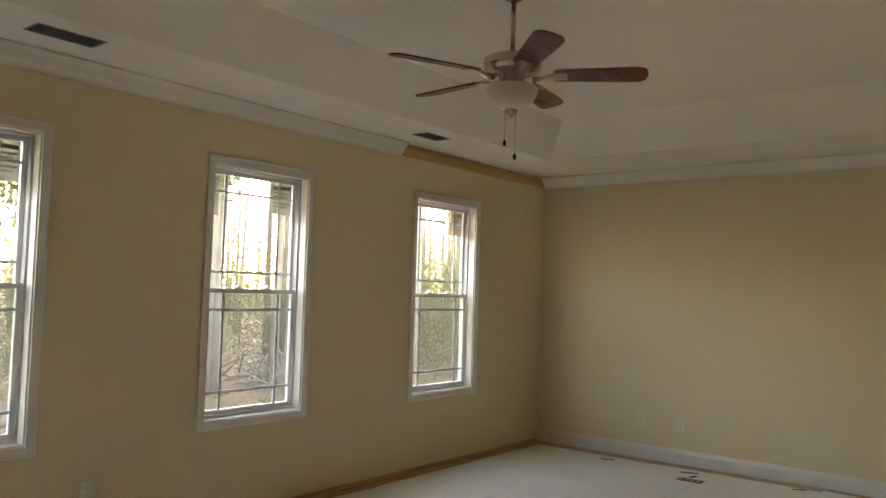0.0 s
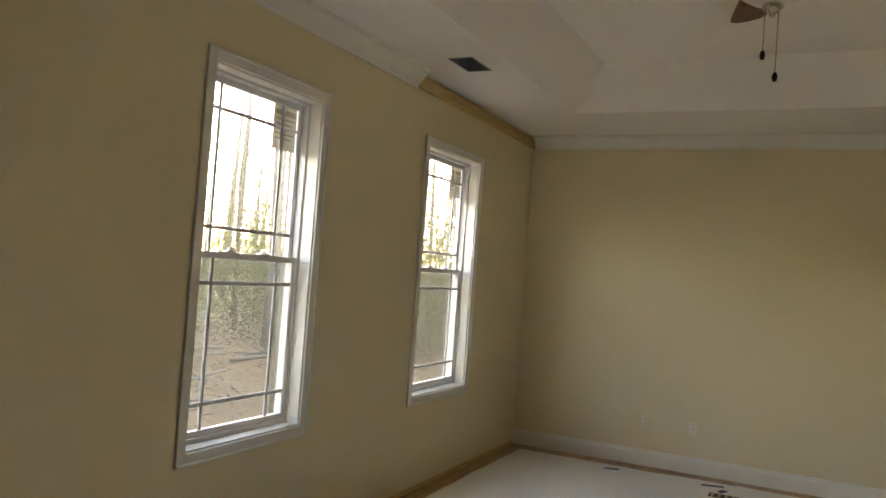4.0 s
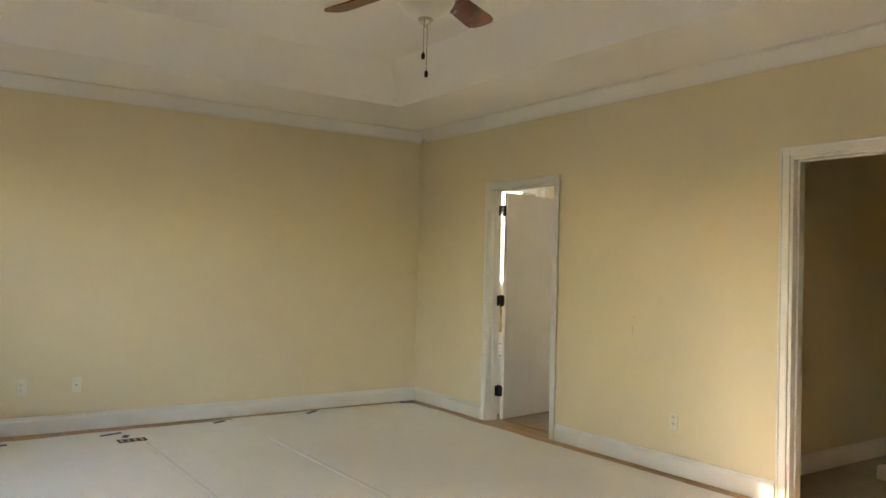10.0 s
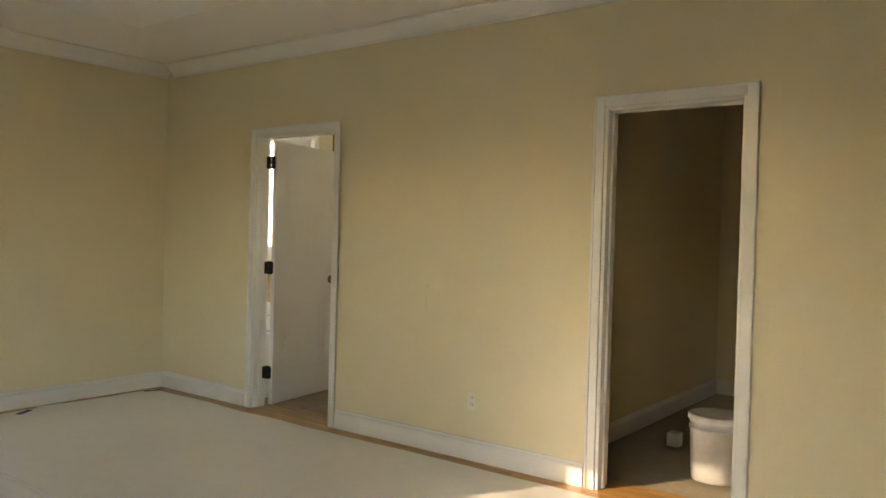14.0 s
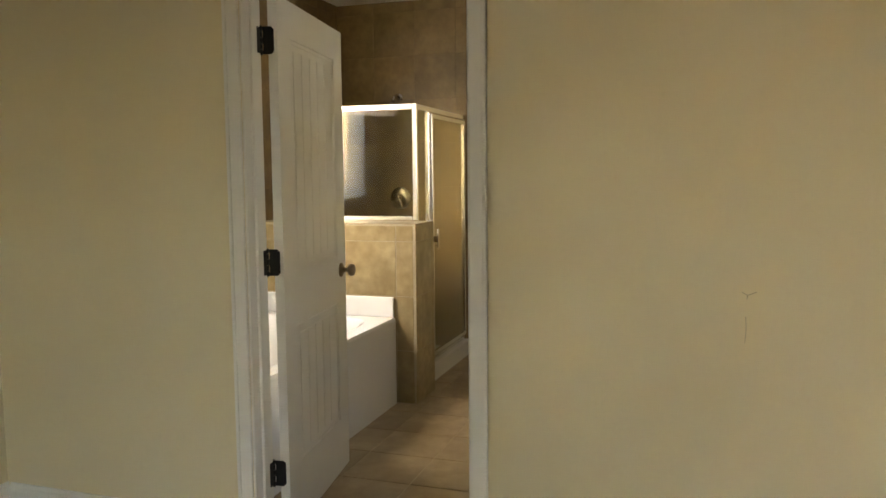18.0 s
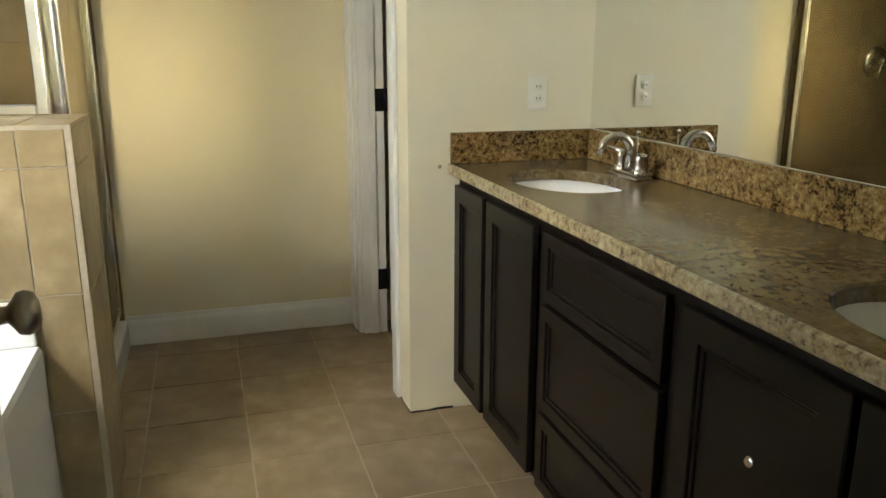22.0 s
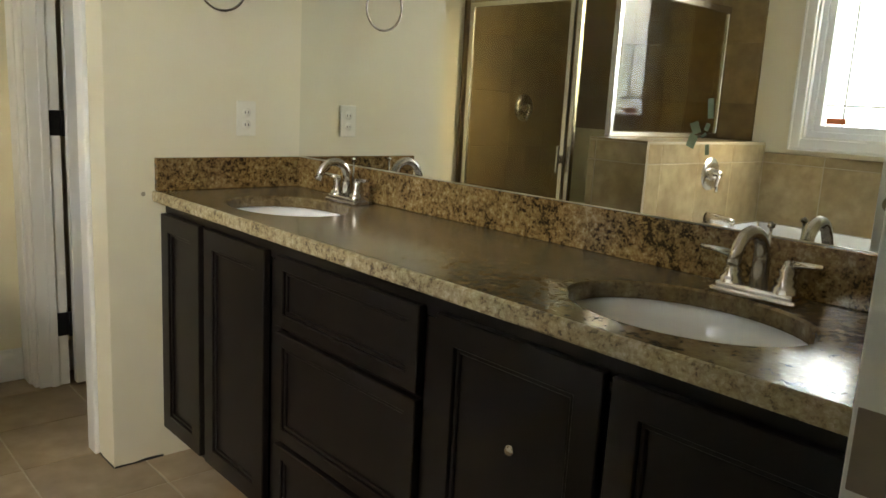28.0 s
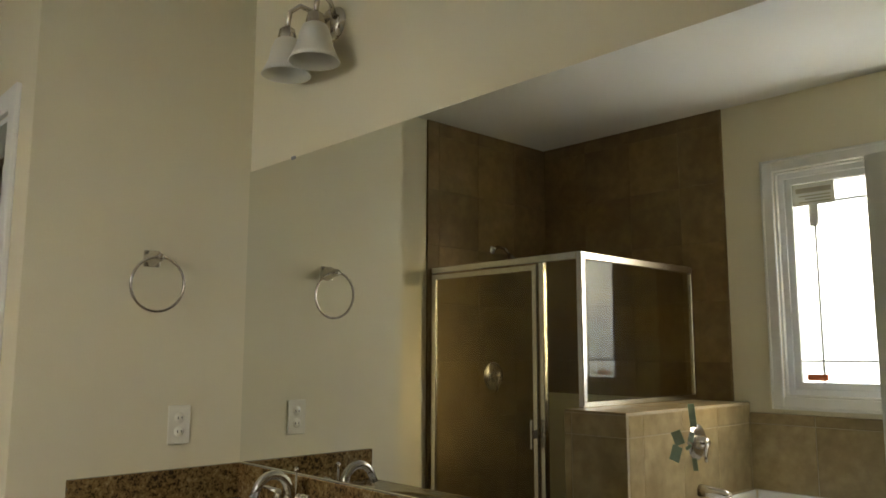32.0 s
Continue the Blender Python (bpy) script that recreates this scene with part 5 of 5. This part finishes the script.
for i in range(16):
    x, y = rnd.uniform(-9.5, -4.5), rnd.uniform(-7, 7)
    a, ln = rnd.uniform(0, 3.14), rnd.uniform(0.8, 2.6)
    up = rnd.uniform(0.0, 0.35)
    bm = tube(B(), [(x, y, GZ + 0.03), (x + math.cos(a) * ln * 0.5, y + math.sin(a) * ln * 0.5, GZ + 0.12 + up * 0.4), (x + math.cos(a) * ln, y + math.sin(a) * ln, GZ + 0.1 + up)], [0.045, 0.035, 0.012], 7)
    for _ in range(3):
        f = rnd.uniform(0.3, 0.9)
        p = Vector((x + math.cos(a) * ln * f, y + math.sin(a) * ln * f, GZ + 0.1 + up * 0.5 * f))
        tube(bm, [p, p + Vector((rnd.uniform(-0.4, 0.4), rnd.uniform(-0.4, 0.4), rnd.uniform(0.1, 0.5)))], [0.014, 0.005], 5)
    solo("fallen_branch", bm, BARK, "dry fallen branch on the leaf litter", "branch", group="brush on the ground", at=(x, y, GZ))

bm = B()
for _ in range(70):
    x, y = -8.6 + rnd.gauss(0, 0.55), 3.3 + rnd.gauss(0, 0.8)
    a, ln, z = rnd.uniform(0, 6.28), rnd.uniform(0.5, 1.6), GZ + abs(rnd.gauss(0, 0.22))
    e = Vector((x + math.cos(a) * ln, y + math.sin(a) * ln, GZ + abs(rnd.gauss(0.1, 0.3))))
    m = Vector((x, y, z)).lerp(e, 0.5) + Vector((rnd.gauss(0, 0.12), rnd.gauss(0, 0.12), abs(rnd.gauss(0.1, 0.15))))
    r = rnd.uniform(0.008, 0.028)
    tube(bm, [(x, y, z), m, e], [r, r * 0.8, r * 0.3], 6)
solo("brush_pile", bm, BARK, "tangled pile of dry branches at the wood's edge", "brush", "stuff", at=(-8.6, 3.3, GZ))
solo("fallen_log", tube(B(), [(-3.75, 3.3, GZ + 0.05), (-3.5, 4.2, GZ + 0.09), (-3.45, 5.1, GZ + 0.12)], [0.06, 0.055, 0.04], 10), BARK, "pale fallen log on the leaf litter", "log", at=(-3.6, 4.0, GZ))

for x, y, r in ((-8.32, 1.91, 0.101), (-8.18, 3.22, 0.094), (-7.14, 8.15, 0.118)):
    tree(x, y, rnd.uniform(11, 13), r, (0.0, 0.01), 420, 1.8, 0.45, LEAF, "tall straight tree with grey bark near the house", 0.04)

tree(-5.0, 7.41, 6.5, 0.075, (-0.03, 0.03), 1100, 1.7, 0.14, LEAF, "forked young tree with many thin limbs and few leaves", 0.03)
DRYLEAF = mat("dry_leaves", (0.26, 0.165, 0.075), 0.8, grain=0.6, grain_scale=3.0, blotch=0.5, blotch_scale=0.8, tint=(0.11, 0.07, 0.035))
bm = B()
for _ in range(26000):
    x, y = -1.2 - abs(rnd.gauss(0, 5.0)), rnd.uniform(-8, 12)
    c, s_ = math.cos(rnd.uniform(0, 6.28)), rnd.uniform(0.025, 0.065)
    z = GZ + 0.02 + 0.10 * noise.noise((x * 0.35, y * 0.35, 1)) + 0.03 * noise.noise((x * 1.3, y * 1.3, 4))
    n_ = math.sqrt(1 - c * c)
    bm.faces.new([bm.verts.new((x + px * s_ * c - py * s_ * n_, y + px * s_ * n_ + py * s_ * c, z + rnd.uniform(0.0, 0.03))) for px, py in ((1, 0), (0, 0.6), (-1, 0), (0, -0.6))])
solo("fallen_leaves", bm, DRYLEAF, "dry tan leaves strewn over the ground", "leaves", "stuff")

# ---- small things in the bedroom ----
def ceiling_vent(x0, x1, y0, y1):
    v = thing("ceiling_vent", ((x0 + x1) / 2, (y0 + y1) / 2, HC), "open grey duct boot in the ceiling without a grille", "vent", "ceiling vents")
    bm = B()
    zt, zb = HC + 0.24, HC - 0.001
    for a, b, c, d, e, f in ((x0 - 0.003, x0, y0 - 0.003, y1 + 0.003, zb, zt), (x1, x1 + 0.003, y0 - 0.003, y1 + 0.003, zb, zt), (x0, x1, y0 - 0.003, y0, zb, zt), (x0, x1, y1, y1 + 0.003, zb, zt), (x0 - 0.003, x1 + 0.003, y0 - 0.003, y1 + 0.003, zt, zt + 0.003)):
        box(bm, a, b, c, d, e, f)
    part("boot", bm, STEEL, v, "dull grey sheet metal inside the duct")
    bm = B()
    for a, b, c, d in ((x0 - 0.010, x0, y0 - 0.010, y1 + 0.010), (x1, x1 + 0.010, y0 - 0.010, y1 + 0.010), (x0, x1, y0 - 0.010, y0), (x0, x1, y1, y1 + 0.010)):
        box(bm, a, b, c, d, HC - 0.004, HC - 0.0012)
    part("rim", bm, STEEL, v)


for v in VENTS:
    ceiling_vent(*v)
fv = thing("floor_vent", (1.80, -0.53, 0.0), "small dark floor register cut through the paper", "vent")
part("opening", boxed(1.70, 1.90, -0.59, -0.49, 0.0012, 0.0060), SLOT, fv)
for i in range(4):
    part("slat", boxed(1.715 + i * 0.047, 1.735 + i * 0.047, -0.588, -0.492, 0.0058, 0.0085, bevel=0.001), OAK, fv)
for i, (x, y, a, ln) in enumerate(((1.70, -0.30, 0.2, 0.16), (1.78, -0.42, 1.1, 0.07), (2.56, -0.22, 0.1, 0.10), (3.42, -0.17, 0.4, 0.12), (4.45, -0.14, -0.5, 0.14), (0.95, -0.33, 0.1, 0.12), (4.40, -5.02, 0.6, 0.10), (4.45, -5.22, 0.3, 0.06))):
    bm = box(B(), -ln / 2, ln / 2, -0.022, 0.022, 0.0, 0.0012)
    for v in bm.verts:
        v.co.z += 0.012 * max(0, v.co.x / ln) + 0.006 * max(0, noise.noise((v.co.x * 9, i, 2)))
    bm.transform(Matrix.Translation((x, y, 0.0055)) @ Matrix.Rotation(a, 4, "Z"))
    solo("tape_scrap", bm, TAPE, "scrap of dark blue tape on the floor paper", "tape", group="tape scraps", at=(x, y, 0))
# taped seam between two sheets
for x, y0, y1 in ((1.862, -3.3, -0.66), (2.712, -4.6, -0.95)):
    bm, n = B(), 40
    rows = [[bm.verts.new((x + o + 0.004 * noise.noise((y * 3, x, o * 9)), y, 0.0046 + h + 0.0010 * noise.noise((y * 5, x, 1)))) for o, h in ((-0.017, 0.0), (-0.005, 0.0010), (0.005, 0.0010), (0.017, 0.0))] for y in [y0 + (y1 - y0) * i / n for i in range(n + 1)]]
    for p, q in zip(rows, rows[1:]):
        for i in range(3):
            bm.faces.new((p[i], p[i + 1], q[i + 1], q[i])).smooth = True
    thick = bmesh.ops.extrude_face_region(bm, geom=bm.faces[:])
    for v in thick["geom"]:
        if isinstance(v, bmesh.types.BMVert):
            v.co.z -= 0.0040
    bmesh.ops.recalc_face_normals(bm, faces=bm.faces[:])
    solo("paper_seam_tape", bm, PAPER, "strip of pale tape along a paper seam", "tape", group="seam tapes", at=(x, y1, 0))
for y, z in ((-5.40, 1.60), (-5.47, 1.32)):
    solo("nail_hole", lathe(B(), [(0, 0.003), (0.006, 0.002), (0.010, 0.0)], (XD, y, z), 8, Matrix.Rotation(radians(-90), 4, "Y")), SUBF, "small dark nail mark on the painted wall", "mark", group="wall marks", at=(XD, y, z))
solo("nail_hole", lathe(B(), [(0, 0.003), (0.004, 0.002), (0.007, 0.0)], (XV, -2.15, 0.885), 8, Matrix.Rotation(radians(-90), 4, "Y")), SUBF, "small dark nail mark beside the counter", "mark", group="wall marks", at=(XV, -2.15, 0.885))

sc = thing("wall_scuff", (XD, -2.815, 1.0), "thin dark scratch on the painted wall", "mark")
for pts, r in (([(-2.798, 1.026), (-2.812, 1.018), (-2.836, 1.028)], 0.0009), ([(-2.812, 1.018), (-2.811, 1.006)], 0.0008), ([(-2.809, 0.955), (-2.811, 0.915), (-2.808, 0.880)], 0.0008)):
    part("scratch", tube(B(), [(XD - 0.0003, y, z) for y, z in pts], r, 5), SUBF, sc)
gl = thing("foil_scrap", (5.355, FY + 0.012, 0.62), "crumpled silver foil scrap stuck to a vanity door", "scrap")
bm = B()
bmesh.ops.create_icosphere(bm, subdivisions=2, radius=0.010)
for v in bm.verts:
    q = 1 + 0.5 * noise.noise(v.co * 120)
    v.co = Vector((v.co.x * 1.1 * q, v.co.y * 0.35, v.co.z * q))
bm.transform(Matrix.Translation((5.355, FY + 0.009, 0.62)))
part("foil", bm, ALU, gl)

# closet things
bk = thing("bucket", (5.26, -4.42, 0.0), "white plastic pail with a lid on the closet floor", "bucket")
part("body", lathe(B(), [(0.0, 0.0), (0.128, 0.0), (0.131, 0.01), (0.143, 0.28), (0.149, 0.285), (0.149, 0.30), (0.144, 0.302), (0.145, 0.34)], (5.26, -4.42, 0.0), 36), BUCKET, bk)
part("lid", lathe(B(), [(0.152, 0.335), (0.156, 0.345), (0.155, 0.365), (0.148, 0.372), (0.138, 0.362), (0.0, 0.360)], (5.26, -4.42, 0.0), 36), BUCKET, bk)
part("handle", tube(B(), [(5.26 + 0.150 * math.sin(a) * 0.9 - 0.05 * math.cos(a), -4.42 + 0.155 * math.cos(a), 0.27 - 0.12 * math.sin(a)) for a in [math.pi * i / 14 for i in range(15)]], 0.003, 6), STEEL, bk)
solo("junction_box", box(B(), 5.75, 5.83, -4.03, -3.95, 0.0, 0.09, 0.004), PLATE, "small white box on the closet floor", "box", at=(5.79, -3.99, 0))

# ---- boards and tiles ----
def boards(parent, x0, x1, y0, y1, seed):
    """Oak strips along y that fill a stretch of floor."""
    r, x, n = random.Random(seed), x0, 0
    share = {}
    while x < x1 - 0.01:
        w = min(0.083, x1 - x)
        y = y0
        while y < y1 - 0.02:
            ln = min(r.choice((0.5, 0.75, 1.0, 1.25)), y1 - y)
            if y1 - (y + ln) < 0.15:
                ln = y1 - y
            key = (round(w, 3), round(ln, 3))
            if key not in share:
                bm = box(B(), 0.0004, w - 0.0004, 0.0004, ln - 0.0004, 0.0, 0.0175, 0.0012)
                share[key] = mesh_of(bm, "plank", OAK, (0, 0, 0))
            ob = new("plank", share[key])
            ob.parent = parent
            ob.location = Vector((x, y, -0.018)) - ORG[parent]
            y += ln
            n += 1
        x += w
    return n


fl = thing("oak_floor", (2.3, -3.8, -0.018), "orange-brown oak strip floor at the paper's edges", "floor", kind="structure")
boards(fl, 0.0, 0.33, YB, -0.42, 1)
boards(fl, 4.37, XD, -5.75, -0.42, 2)
boards(fl, 0.0, XD, -0.42, 0.0, 3)
boards(fl, XD, XB + 0.001, D1[0], D1[1], 4)
boards(fl, XD, XB + 0.10, DC[0], DC[1], 5)
solo("oak_underlay", boxed(0.33, 4.37, YB, -0.42, -0.018, -0.0005), OAK, "oak floor hidden under the paper", "floor", "structure")
solo("oak_entry_floor", boxed(4.62, 6.4, YB, -5.75, -0.018, -0.0005), OAK, "oak floor of the entry passage", "floor", "structure")
solo("oak_south_floor", boxed(4.37, 4.62, YB, -5.75, -0.018, -0.0005), OAK, "oak floor near the entry", "floor", "structure")
solo("threshold_strip", box(B(), XB + 0.05, XB + 0.085, D1[0] + 0.02, D1[1] - 0.02, -0.004, 0.004, 0.002), OAK, "low oak strip where boards meet tile", "trim", "structure")


def tiles(parent, axis, face, depth, u0, u1, v0, v1, ju, jv, size, material, gap=0.004, bev=0.0015):
    """Tiles on a plane of one axis: joints at ju + k * size and jv + k * size, cut at the edges. depth is signed."""
    def cuts(a, b, j):
        k = math.ceil((a - j) / size - 1e-6)
        c = [a]
        while j + k * size < b - 1e-6:
            if j + k * size > a + 1e-6:
                c.append(j + k * size)
            k += 1
        return c + [b]
    cu, cv, share = cuts(u0, u1, ju), cuts(v0, v1, jv), {}
    for a, b in zip(cu, cu[1:]):
        for c, d in zip(cv, cv[1:]):
            if b - a < 0.02 or d - c < 0.02:
                continue
            key = (round(b - a, 3), round(d - c, 3))
            if key not in share:
                w, h = b - a - gap, d - c - gap
                lo, hi = sorted((0.0, depth))
                bm = B()
                if axis == "x":
                    box(bm, lo, hi, -w / 2, w / 2, -h / 2, h / 2, bev)
                elif axis == "y":
                    box(bm, -w / 2, w / 2, lo, hi, -h / 2, h / 2, bev)
                else:
                    box(bm, -w / 2, w / 2, -h / 2, h / 2, lo, hi, bev)
                share[key] = mesh_of(bm, "tile", material, (0, 0, 0))
            m = ((a + b) / 2, (c + d) / 2)
            p = (face, *m) if axis == "x" else (m[0], face, m[1]) if axis == "y" else (*m, face)
            ob = new("tile", share[key])
            ob.parent = parent
            ob.location = Vector(p) - ORG[parent]


bf = struct("floor_bath", boxed(XB + 0.05, XE, YM, YW, -0.12, -0.0025), GROUT, "tan ceramic tile floor with pale grout", "floor")
tiles(bf, "z", -0.003, 0.003, XB + 0.085, XE, YM, YW, 6.705, -1.81, 0.333, FTILE, 0.005)
tiles(kw, "x", KX0, -0.009, KY0 + 0.009, YW, 0.0, KZ, -0.965, 0.65, 0.330, TILE)
tiles(kw, "y", KY0 + 0.001, -0.009, KX0 - 0.008, KX1 + 0.008, 0.0, KZ, KX0 - 0.008 + 0.29, 0.65, 0.330, TILE)
tiles(kw, "z", KZ, 0.011, KX0 - 0.008, KX1 + 0.008, KY0 - 0.008, YW, KX0 + 0.5, -0.965, 0.330, TILE)
tiles(kw, "x", KX1 - 0.001, 0.009, KY0 + 0.009, YW - 0.02, 0.06, KZ, -0.965, 0.65, 0.330, STILE)
tiles(SHP, "x", XE - 0.006, -0.009, -1.015, YW - 0.01, 0.06, HC - 0.002, -0.60, 0.30, 0.330, STILE, 0.003)
tiles(SHN, "y", YW - 0.006, -0.009, KX0 + 0.08, XE - 0.016, 1.09, HC - 0.002, XE - 0.35, 0.30, 0.330, STILE, 0.003)
tiles(TBK, "y", YW - 0.0055, -0.009, XB + 0.002, KX0 - 0.010, 0.650, 1.035, KX0 - 0.34, 0.98, 0.330, TILE)
